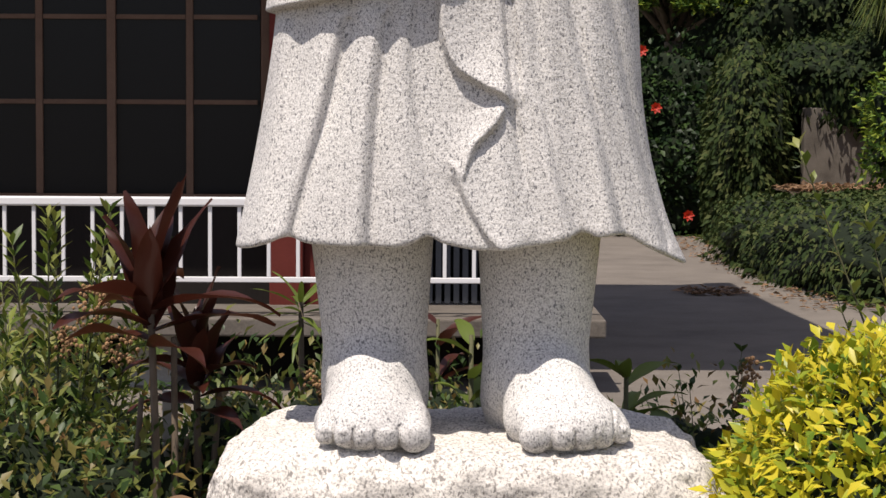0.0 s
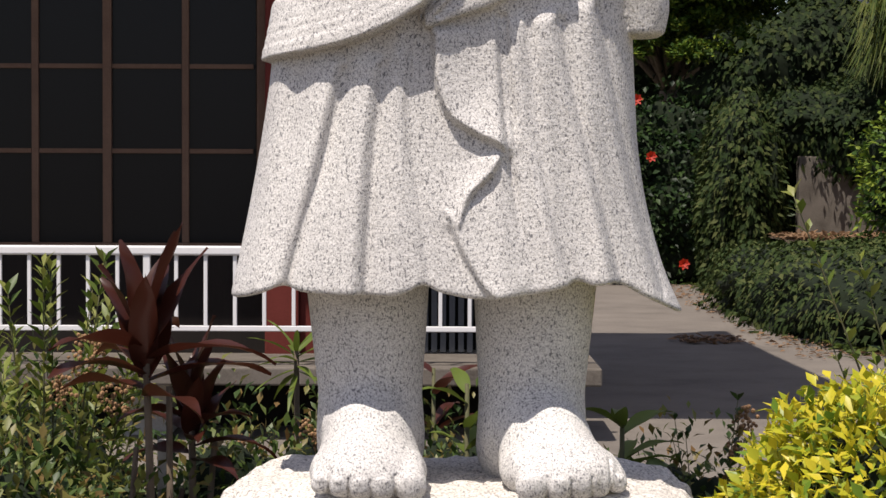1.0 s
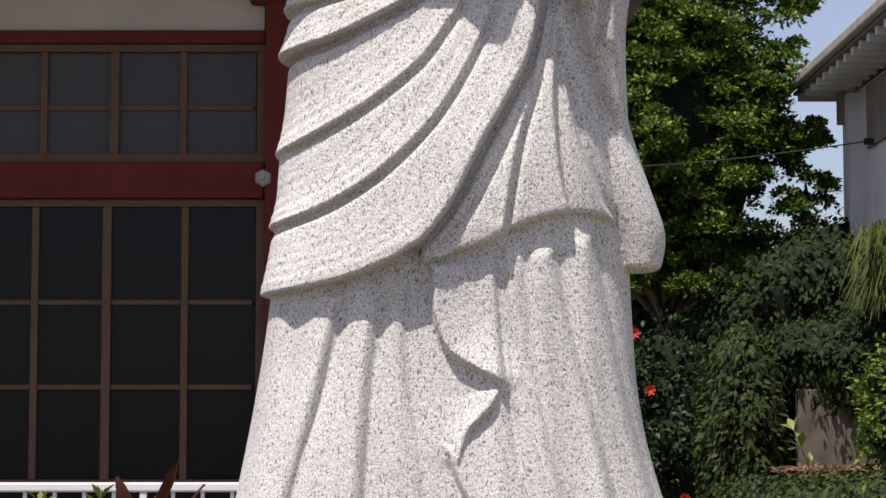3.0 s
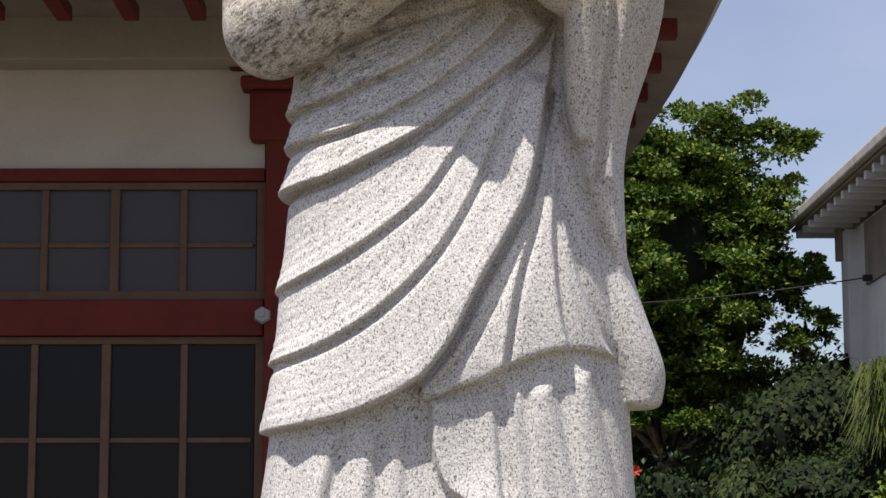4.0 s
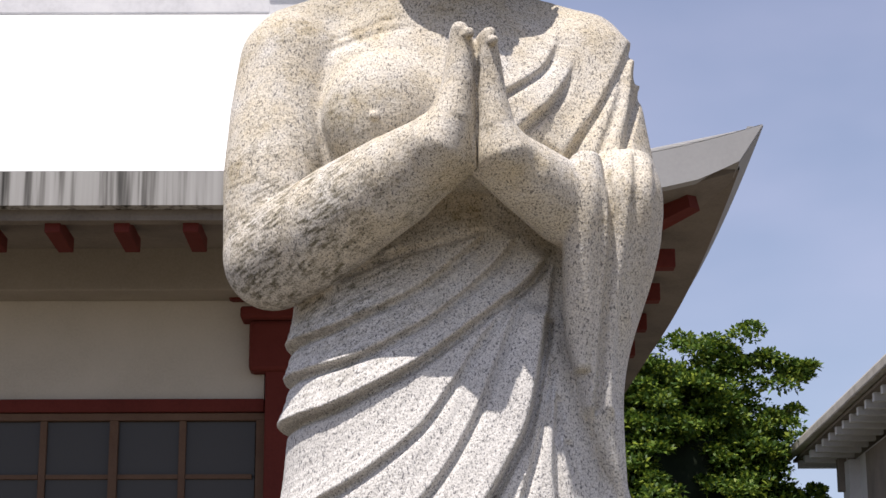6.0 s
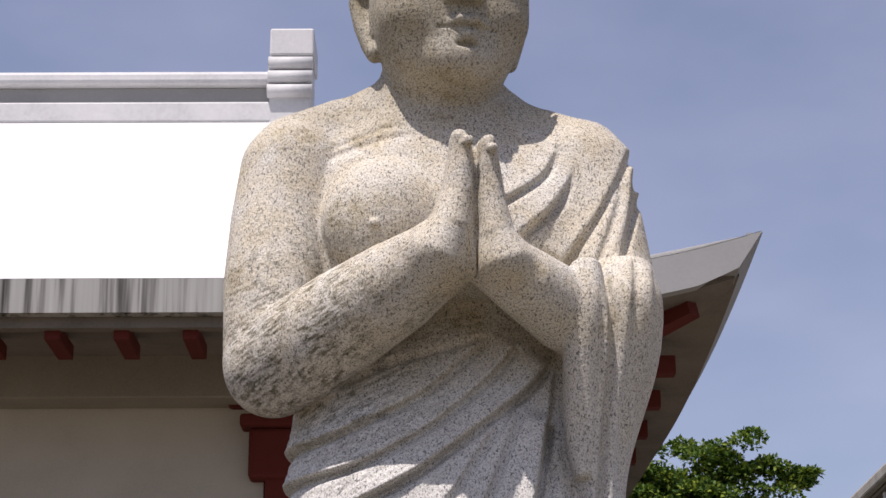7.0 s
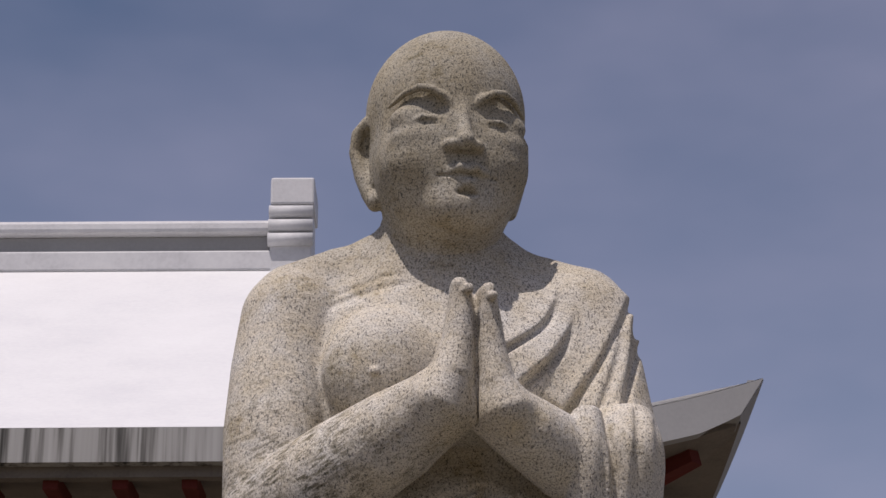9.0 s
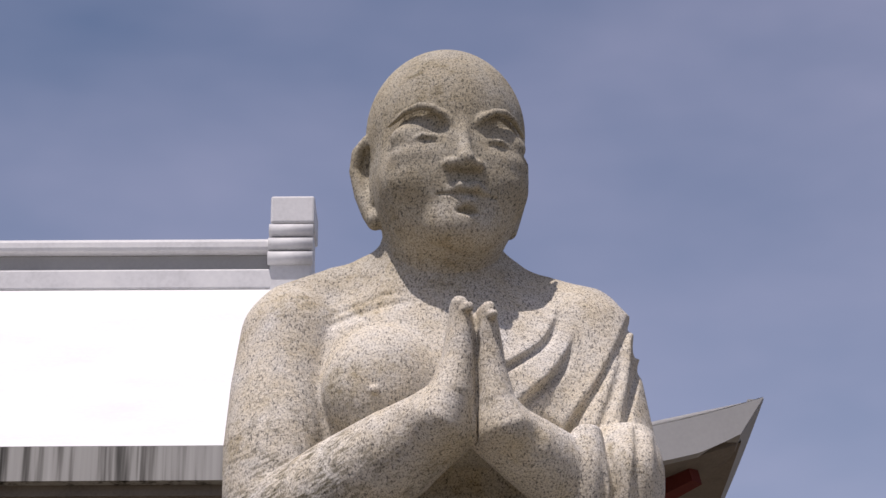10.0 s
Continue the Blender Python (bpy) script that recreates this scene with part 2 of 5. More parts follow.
M_PURPLE = leafy("cordyline_leaf", [(0.030, 0.009, 0.006), (0.055, 0.015, 0.009), (0.085, 0.026, 0.013), (0.05, 0.030, 0.012)], 0.36, 0.4)
M_GRASS = leafy("long_grass", [(0.035, 0.06, 0.012), (0.065, 0.09, 0.018), (0.11, 0.12, 0.03)])
M_SPRIG = leafy("light_leaf", [(0.05, 0.09, 0.016), (0.10, 0.14, 0.022), (0.17, 0.20, 0.035), (0.26, 0.26, 0.08)])
M_ROUND = leafy("round_leaf", [(0.10, 0.15, 0.06), (0.15, 0.20, 0.07)])
M_DEAD = leafy("dead_leaf", [(0.12, 0.07, 0.04), (0.22, 0.13, 0.07), (0.30, 0.19, 0.11)], 0.7)
M_FLOWER = leafy("red_petal", [(0.42, 0.022, 0.012), (0.55, 0.045, 0.016)], 0.5)
# near-black for plant cores: the shade between leaves is put into the colour
M_SHADE = surface("foliage_shade_core", [(0.006, 0.010, 0.004), (0.012, 0.020, 0.008)], 6.0, 0.95, 0.2, 30)
# near-black: the dimness of the hall's inside is put into the colour
M_DARK = surface("interior_shade_paint", [(0.008, 0.008, 0.009), (0.014, 0.014, 0.014)], 1.5, 0.9, 0.1, 30)
M_SLAB = surface("dark_slab_concrete", [(0.07, 0.06, 0.05), (0.125, 0.11, 0.092), (0.16, 0.14, 0.12)], 3.0, 0.9, 0.25, 60)
# roof white made greyer: the ridge's weaker light is put into the colour
M_RIDGE = surface("less_lit_white_ridge", [(0.46, 0.46, 0.47), (0.56, 0.56, 0.57), (0.62, 0.62, 0.62)], 2.5, 0.6, 0.1, 30)
M_SLAT = surface("grey_blue_slat", [(0.05, 0.055, 0.06), (0.075, 0.08, 0.09)], 5.0, 0.6, 0.1, 50)
# near-black; under the veranda slab it puts shade into the colour
M_BASE = surface("near_black_board", [(0.008, 0.006, 0.005), (0.016, 0.012, 0.010)], 5.0, 0.9, 0.1, 50, stretch=(1, 1, 0.2))
M_STEM = surface("green_stem", [(0.06, 0.07, 0.03), (0.11, 0.10, 0.05)], 20.0, 0.7, 0.2, 80)
M_WIRE = surface("black_cable", [(0.02, 0.02, 0.02), (0.03, 0.03, 0.03)], 20.0, 0.6, 0.1, 80)
M_SEED = surface("dry_seed_heads", [(0.16, 0.09, 0.045), (0.30, 0.18, 0.09)], 60.0, 0.8, 0.2, 90, per="island")
M_GLASS = bpy.data.materials.new("window_glass")
M_GLASS.use_nodes = True
gb = M_GLASS.node_tree.nodes["Principled BSDF"]
gb.inputs["Base Color"].default_value = (0.007, 0.007, 0.008, 1)
gb.inputs["Roughness"].default_value = 0.2
gb.inputs["Specular IOR Level"].default_value = 0.16

# upper panes: their reflection of sky and soffit is painted as a greyer base
M_PANE_UP = M_GLASS.copy()
M_PANE_UP.name = "reflection_grey_glass"
M_PANE_UP.node_tree.nodes["Principled BSDF"].inputs["Base Color"].default_value = (0.055, 0.052, 0.052, 1)


# ---- building blocks ----
def finish(name, bm, material, parent=None, label="", smooth=False):
    mesh = bpy.data.meshes.new(name)
    bm.to_mesh(mesh)
    bm.free()
    mesh.materials.append(material)
    if smooth:
        mesh.shade_smooth()
    ob = new(name, mesh)
    if parent:
        ob.parent = parent
    if label:
        ob["label"] = label
    return ob


def part(name, bm, material, parent, label="", smooth=False):
    return finish(name, bm, material, parent, label, smooth)


def holder(name, at, label, category, group="", kind=""):
    ob = new(name)
    ob.location = at
    ob.empty_display_size = 0.1
    return tagged(ob, label, category, group, kind)


def box(x0, x1, y0, y1, z0, z1, bevel=0.0, bm=None):
    bm = bm or bmesh.new()
    made = bmesh.ops.create_cube(bm, size=1.0)["verts"]
    for v in made:
        v.co = Vector(((x0 + x1) / 2 + v.co.x * (x1 - x0), (y0 + y1) / 2 + v.co.y * (y1 - y0), (z0 + z1) / 2 + v.co.z * (z1 - z0)))
    if bevel:
        edges = list({e for v in made for e in v.link_edges})
        bmesh.ops.bevel(bm, geom=edges, offset=bevel, segments=2, affect="EDGES", profile=0.5)
    return bm


def tube(points, radii, sides=8, bm=None):
    """A tapered round bar along the points."""
    bm = bm or bmesh.new()
    rings = []
    pts = [Vector(p) for p in points]
    for i, p in enumerate(pts):
        way = (pts[min(i + 1, len(pts) - 1)] - pts[max(i - 1, 0)]).normalized()
        side = way.orthogonal().normalized()
        other = way.cross(side)
        r = radii[i] if isinstance(radii, (list, tuple)) else radii
        rings.append([bm.verts.new(p + r * (math.cos(a) * side + math.sin(a) * other)) for a in [2 * math.pi * k / sides for k in range(sides)]])
    for a, b in zip(rings, rings[1:]):
        # match the start of the two rings
        shift = min(range(sides), key=lambda k: (b[k].co - pts[rings.index(b)] - (a[0].co - pts[rings.index(a)])).length)
        for k in range(sides):
            bm.faces.new((a[k], a[(k + 1) % sides], b[(k + 1 + shift) % sides], b[(k + shift) % sides]))
    bm.faces.new(rings[0][::-1])
    bm.faces.new(rings[-1])
    return bm


def mesh_from(name, verts, faces, material, smooth=True):
    """A mesh object from numpy arrays of corners and of faces with the same number of corners each."""
    mesh = bpy.data.meshes.new(name)
    verts, faces = np.asarray(verts, np.float32), np.asarray(faces, np.int32)
    mesh.vertices.add(len(verts))
    mesh.vertices.foreach_set("co", verts.ravel())
    mesh.loops.add(faces.size)
    mesh.loops.foreach_set("vertex_index", faces.ravel())
    mesh.polygons.add(len(faces))
    mesh.polygons.foreach_set("loop_start", np.arange(0, faces.size, faces.shape[1], dtype=np.int32))
    mesh.update(calc_edges=True)
    mesh.materials.append(material)
    if smooth:
        mesh.shade_smooth()
    return new(name, mesh)


rng = np.random.default_rng(7)


def unit(v):
    return v / np.maximum(np.linalg.norm(v, axis=-1, keepdims=True), 1e-9)


def leaves(name, at, way, up, length, width, material, droop=0.15, fold=0.12):
    """Leaves as one mesh: each a pointed blade of six corners, folded along its rib and bent down. at: its foot."""
    n = len(at)
    way = unit(np.asarray(way, float))
    side = unit(np.cross(way, np.asarray(up, float) + 1e-4))
    up = np.cross(side, way)
    L, B = np.broadcast_to(length, n)[:, None], np.broadcast_to(width, n)[:, None]
    drop = np.array([0, 0, -1.0])
    mid = at + way * L * 0.45
    tip = at + way * L + drop * L * droop
    c = [at, mid - side * B / 2 + up * B * fold, mid, mid + side * B / 2 + up * B * fold, tip]
    verts = np.stack(c, 1).reshape(-1, 3)
    quads = np.array([[0, 2, 1, 1], [0, 3, 2, 2], [1, 2, 4, 4], [2, 3, 4, 4]])[:, :3]
    faces = (np.arange(n)[:, None, None] * 5 + quads[None]).reshape(-1, 3)
    return mesh_from(name, verts, faces, material, smooth=False)


def shell_points(n, centre, radii, inner=0.75):
    """Points near the skin of an ellipsoid, and the ways out of it."""
    d = unit(rng.normal(size=(n, 3)))
    r = inner + (1 - inner) * rng.random((n, 1)) ** 0.5
    return np.asarray(centre) + d * r * np.asarray(radii), d


def clump_leaves(name, centres, sizes, count, length, width, material, flat=0.75, droop=0.15):
    """Leaves round many clumps, pointing outwards and upwards."""
    idx = rng.integers(0, len(centres), count)
    d = unit(rng.normal(size=(count, 3)))
    d[:, 2] = np.where(d[:, 2] < -0.2, -d[:, 2], d[:, 2])
    at = centres[idx] + d * (sizes[idx] * (0.45 + 0.55 * rng.random(count)))[:, None] * np.array([1, 1, flat])
    way = unit(d + 0.55 * rng.normal(size=(count, 3)) + np.array([0, 0, 0.15]))
    size = 0.7 + 0.6 * rng.random(count)
    return leaves(name, at, way, d + np.array([0, 0, 0.8]), length * size, width * size, material, droop)


# lines of the folds, over x and z: points, depth, spread
ROBE = [
    ([(-0.350, 3.055), (-0.257, 3.090), (-0.130, 3.140), (0.030, 3.185), (0.126, 3.210)], 0.022, 0.05),
    ([(-0.441, 2.906), (-0.326, 2.916), (-0.232, 2.947), (-0.049, 3.033), (0.120, 3.183)], 0.03, 0.06),
    ([(-0.440, 2.804), (-0.325, 2.812), (-0.200, 2.840), (-0.018, 2.939), (0.150, 3.089), (0.212, 3.170)], 0.032, 0.06),
    ([(-0.455, 2.670), (-0.356, 2.682), (-0.261, 2.705), (-0.079, 2.792), (0.042, 2.877), (0.226, 3.028), (0.297, 3.113)], 0.042, 0.075),
    ([(-0.468, 2.393), (-0.353, 2.428), (-0.198, 2.505), (-0.048, 2.623), (0.042, 2.746), (0.118, 2.869), (0.195, 2.980)], 0.026, 0.05),
    ([(-0.465, 2.195), (-0.319, 2.232), (-0.167, 2.316), (-0.018, 2.456), (0.087, 2.623), (0.163, 2.808), (0.218, 2.965)], 0.032, 0.07),
    ([(-0.513, 2.002), (-0.317, 2.027), (-0.166, 2.070), (-0.048, 2.136), (0.041, 2.247), (0.116, 2.396), (0.192, 2.533), (0.254, 2.673), (0.303, 2.940)], 0.05, 0.16),
]
HEM = [
    ([(-0.052, 2.081), (0.037, 2.111), (0.155, 2.151), (0.214, 2.186), (0.343, 2.223), (0.462, 2.213), (0.546, 2.186)], 0.045, 0.25),
]
FAN = [
    ([(0.328, 3.100), (0.299, 2.877), (0.261, 2.673), (0.199, 2.457), (0.101, 2.262), (-0.003, 2.128)], 0.014, 0.03),
    ([(0.309, 2.816), (0.268, 2.597), (0.213, 2.397), (0.177, 2.180)], 0.022, 0.035),
    ([(0.323, 2.708), (0.314, 2.523), (0.327, 2.342), (0.349, 2.230)], 0.022, 0.035),
    ([(0.345, 2.587), (0.375, 2.436), (0.437, 2.274), (0.477, 2.216)], 0.016, 0.035),
]
SKIRT = [
    ([(-0.383, 1.958), (-0.426, 1.701), (-0.467, 1.486), (-0.492, 1.378)], 0.01, 0.05),
    ([(-0.254, 1.977), (-0.307, 1.761), (-0.369, 1.550), (-0.413, 1.383)], 0.024, 0.07),
    ([(-0.153, 1.983), (-0.178, 1.760), (-0.192, 1.553), (-0.199, 1.383)], 0.022, 0.07),
    ([(-0.079, 2.012), (-0.090, 1.849), (-0.059, 1.642), (-0.033, 1.407)], 0.01, 0.06),
    ([(0.230, 2.088), (0.253, 1.820), (0.298, 1.583), (0.363, 1.403)], 0.016, 0.06),
    ([(0.314, 2.105), (0.352, 1.926), (0.407, 1.702), (0.482, 1.398)], 0.02, 0.06),
    ([(0.419, 2.140), (0.456, 1.960), (0.513, 1.702), (0.600, 1.391)], 0.016, 0.06),
]
SASH = [
    ([(-0.019, 2.071), (-0.013, 1.952), (0.022, 1.856), (0.096, 1.805), (0.152, 1.778), (0.164, 1.749), (0.138, 1.701), (0.084, 1.642), (0.061, 1.569)], 0.03, 0.1),
]
SASHTAIL = [
    ([(0.023, 1.584), (0.059, 1.496), (0.111, 1.409), (0.155, 1.365)], 0.02, 0.1),
]
GROOVE = [
    ([(0.153, 2.120), (0.165, 1.968), (0.183, 1.761), (0.223, 1.524)], 0.012, 0.006),
    ([(0.171, 2.120), (0.183, 1.954), (0.204, 1.731)], 0.008, 0.006),
]
CHEST = [
    ([(0.384, 3.889), (0.351, 3.776), (0.299, 3.680), (0.191, 3.594)], 0.016, 0.05),
    ([(0.430, 3.831), (0.395, 3.698), (0.329, 3.582), (0.229, 3.487)], 0.024, 0.06),
    ([(0.570, 3.805), (0.522, 3.687), (0.455, 3.559), (0.366, 3.436)], 0.03, 0.07),
    ([(0.597, 3.682), (0.553, 3.558), (0.503, 3.454)], 0.016, 0.05),
    ([(-0.345, 3.767), (-0.245, 3.797), (-0.130, 3.828), (-0.049, 3.825)], 0.006, 0.02),
]
HEMLINE = [
    ([(-0.601, 1.358), (-0.534, 1.368), (-0.473, 1.384), (-0.415, 1.406), (-0.358, 1.391), (-0.273, 1.385), (-0.198, 1.386), (-0.124, 1.383), (-0.079, 1.395), (-0.040, 1.413), (0.009, 1.393), (0.112, 1.376), (0.230, 1.387), (0.320, 1.404), (0.366, 1.424), (0.413, 1.410), (0.478, 1.415), (0.564, 1.372), (0.678, 1.320), (0.714, 1.314)], 0, 0),
]

STEP = 0.0065

# ---- the statue: clay on a grid, skinned as one mesh ----
class Clay:
    """A field of signed distances on a grid, to which forms are joined softly."""

    def __init__(self, low, high, step):
        self.low, self.step = np.array(low), step
        self.size = np.ceil((np.array(high) - self.low) / step).astype(int) + 1
        self.axes = [(self.low[i] + step * np.arange(self.size[i])).astype(np.float32) for i in range(3)]
        self.field = np.full(self.size, 1.0, np.float32)

    def window(self, low, high):
        a = [int(np.clip(np.floor((low[i] - self.low[i]) / self.step), 0, self.size[i])) for i in range(3)]
        b = [int(np.clip(np.ceil((high[i] - self.low[i]) / self.step) + 1, 0, self.size[i])) for i in range(3)]
        s = tuple(slice(p, q) for p, q in zip(a, b))
        return s, self.axes[0][s[0]][:, None, None], self.axes[1][s[1]][None, :, None], self.axes[2][s[2]][None, None, :]

    def join(self, low, high, form, soft=0.03, cut=False):
        s, x, y, z = self.window(low, high)
        if 0 in self.field[s].shape:
            return
        a, b = self.field[s], form(x, y, z).astype(np.float32)
        if cut:
            a, b = -a, b
        if soft:
            h = np.clip(0.5 + 0.5 * (b - a) / soft, 0, 1)
            r = b + (a - b) * h - soft * h * (1 - h)
        else:
            r = np.minimum(a, b)
        self.field[s] = -r if cut else r

    def ball(self, c, r, soft=0.03, turn=(0, 0, 0), cut=False):
        """An ellipsoid at c with half axes r, turned by degrees."""
        m = np.array(Euler([radians(v) for v in turn]).to_matrix()).T
        reach = max(r) + soft + 2 * self.step

        def form(x, y, z):
            p = [m[i, 0] * (x - c[0]) + m[i, 1] * (y - c[1]) + m[i, 2] * (z - c[2]) for i in range(3)]
            k0 = np.sqrt(sum((q / v) ** 2 for q, v in zip(p, r)))
            k1 = np.sqrt(sum((q / v ** 2) ** 2 for q, v in zip(p, r)))
            return k0 * (k0 - 1) / np.maximum(k1, 1e-6)

        self.join([c[i] - reach for i in range(3)], [c[i] + reach for i in range(3)], form, soft, cut)

    def limb(self, points, radii, soft=0.03, squash=1.0, cut=False, relief=None):
        """Tapered round limbs along the points. squash: how deep they are to the front against their width."""
        pts = np.array(points, float)
        reach = max(radii) * max(1, squash) + soft + 0.06

        def form(x, y, z):
            best = None
            for (a, b), (ra, rb) in zip(zip(pts, pts[1:]), zip(radii, radii[1:])):
                ba = (b - a) * np.array([1, 1 / squash, 1])
                px, py, pz = x - a[0], (y - a[1]) / squash, z - a[2]
                t = np.clip((px * ba[0] + py * ba[1] + pz * ba[2]) / (ba @ ba), 0, 1)
                d = np.sqrt((px - t * ba[0]) ** 2 + (py - t * ba[1]) ** 2 + (pz - t * ba[2]) ** 2) - (ra + (rb - ra) * t)
                best = d if best is None else np.minimum(best, d)
            if relief is not None:
                best = best - relief(x, z)[:, None, :]
            return best * min(1, squash)

        self.join(pts.min(0) - reach, pts.max(0) + reach, form, soft, cut)

    def loft(self, rows, power=2.3, soft=0.02, relief=None, floor=None, back=0.5):
        """A body of oval cross-sections. rows: height, left, right, front, back. relief: folds, a map over x and z.
        floor: the lower hem's height over x."""
        rows = np.array(rows, float)
        zs = self.axes[2]
        keep = np.hanning(35)[1:-1] / np.hanning(35)[1:-1].sum()
        tab = []
        for k in range(1, 5):
            v = np.interp(zs, rows[:, 0], rows[:, k])
            tab.append(np.convolve(np.pad(v, 16, "edge"), keep, "valid").astype(np.float32))
        low = [rows[:, 1].min() - 0.12, rows[:, 3].min() - 0.12, rows[0, 0] - 0.06]
        high = [rows[:, 2].max() + 0.12, rows[:, 4].max() + 0.12, rows[-1, 0] + 0.06]
        s, x, y, z = self.window(low, high)
        L, R, A, B = [t[s[2]][None, None, :] for t in tab]
        rel = relief(self.axes[0][s[0]], self.axes[2][s[2]]) if relief is not None else None
        bottom = floor(self.axes[0][s[0]])[:, None, None] if floor is not None else rows[0, 0]

        def form(x, y, z):
            cx, cy, a, b = (L + R) / 2, (A + B) / 2, (R - L) / 2, (B - A) / 2
            u, v = np.abs(x - cx) / a, np.abs(y - cy) / b
            q = (u ** power + v ** power) ** (1 / power)
            g = np.sqrt((u / a) ** 2 + (v / b) ** 2) / np.maximum(q, 1e-3)
            d = (q - 1) / np.maximum(g, 0.5)
            if rel is not None:
                front = np.clip((cy + 0.12 - y) / 0.2, 0, 1) * (1 - back) + back
                d = d - rel[:, None, :] * front
            e = np.maximum(bottom - z, z - rows[-1, 0])
            k = 0.016
            h = np.clip(0.5 + 0.5 * (d - e) / k, 0, 1)
            return e + (d - e) * h + k * h * (1 - h)

        self.join(low, high, form, soft)

    def skin(self):
        """The surface, as corners and quads (surface nets)."""
        f = self.field
        n = f.shape
        inside = f < 0
        count = np.zeros([k - 1 for k in n], np.int8)
        for i in (0, 1):
            for j in (0, 1):
                for k in (0, 1):
                    count += inside[i:n[0] - 1 + i, j:n[1] - 1 + j, k:n[2] - 1 + k]
        cells = np.argwhere((count > 0) & (count < 8))
        index = np.full(count.shape, -1, np.int32)
        index[tuple(cells.T)] = np.arange(len(cells))
        corner = {(i, j, k): f[cells[:, 0] + i, cells[:, 1] + j, cells[:, 2] + k] for i in (0, 1) for j in (0, 1) for k in (0, 1)}
        total, hits = np.zeros((len(cells), 3)), np.zeros(len(cells))
        for a in corner:
            for axis in range(3):
                if a[axis]:
                    continue
                b = tuple(v + (m == axis) for m, v in enumerate(a))
                fa, fb = corner[a], corner[b]
                cross = (fa < 0) != (fb < 0)
                t = np.where(cross, fa / np.where(fa == fb, 1, fa - fb), 0)
                p = np.tile(np.array(a, float), (len(cells), 1))
                p[:, axis] += t
                total += p * cross[:, None]
                hits += cross
        verts = self.low + self.step * (cells + total / hits[:, None])
        faces = []
        for axis in range(3):
            u, v = (axis + 1) % 3, (axis + 2) % 3
            lo = [slice(1, k - 1) for k in n]
            lo[axis] = slice(0, n[axis] - 1)
            hi = list(lo)
            hi[axis] = slice(1, n[axis])
            e = np.argwhere(inside[tuple(lo)] != inside[tuple(hi)])
            e = e + np.array([0 if m == axis else 1 for m in range(3)])
            flip = inside[tuple(e.T)]
            quad = []
            for du, dv in ((-1, -1), (0, -1), (0, 0), (-1, 0)):
                c = e.copy()
                c[:, u] += du
                c[:, v] += dv
                quad.append(index[tuple(c.T)])
            quad = np.stack(quad, 1)
            quad[~flip] = quad[~flip][:, ::-1]
            faces.append(quad)
        return verts, np.concatenate(faces)


def curve_through(points, steps=8):
    """A smooth line through points (Catmull-Rom)."""
    p = np.array([points[0], *points, points[-1]], float)
    out = []
    for i in range(1, len(p) - 2):
        for t in np.arange(steps) / steps:
            out.append(0.5 * (2 * p[i] + (p[i + 1] - p[i - 1]) * t + (2 * p[i - 1] - 5 * p[i] + 4 * p[i + 1] - p[i + 2]) * t ** 2
                              + (3 * p[i] - p[i - 1] - 3 * p[i + 1] + p[i + 2]) * t ** 3))
    return np.array([*out, p[-1]])


def stroke(x, z, points, fade=0.035):
    """For a map over x and z: the distance from a line (its left-hand side positive), and how much of the line is there."""
    line = curve_through(points)
    X, Z = np.meshgrid(np.ravel(x), np.ravel(z), indexing="ij")
    best, sign, over, along = np.full(X.shape, 9.0), np.ones(X.shape), np.zeros(X.shape), np.zeros(X.shape)
    last = len(line) - 2
    for i, (a, b) in enumerate(zip(line, line[1:])):
        d = b - a
        m = max(np.hypot(*d), 1e-6)
        t = ((X - a[0]) * d[0] + (Z - a[1]) * d[1]) / m ** 2
        c = np.clip(t, 0, 1)
        r = np.hypot(X - a[0] - c * d[0], Z - a[1] - c * d[1])
        near = r < best
        best = np.where(near, r, best)
        sign = np.where(near, np.sign(d[0] * (Z - a[1]) - d[1] * (X - a[0])), sign)
        past = np.where((i == 0) & (t < 0), -t * m, 0) + np.where((i == last) & (t > 1), (t - 1) * m, 0)
        over = np.where(near, past, over)
        along = np.where(near, (i + c) / (last + 1), along)
    stroke.along = along
    return best * sign, np.exp(-(over / fade) ** 2)


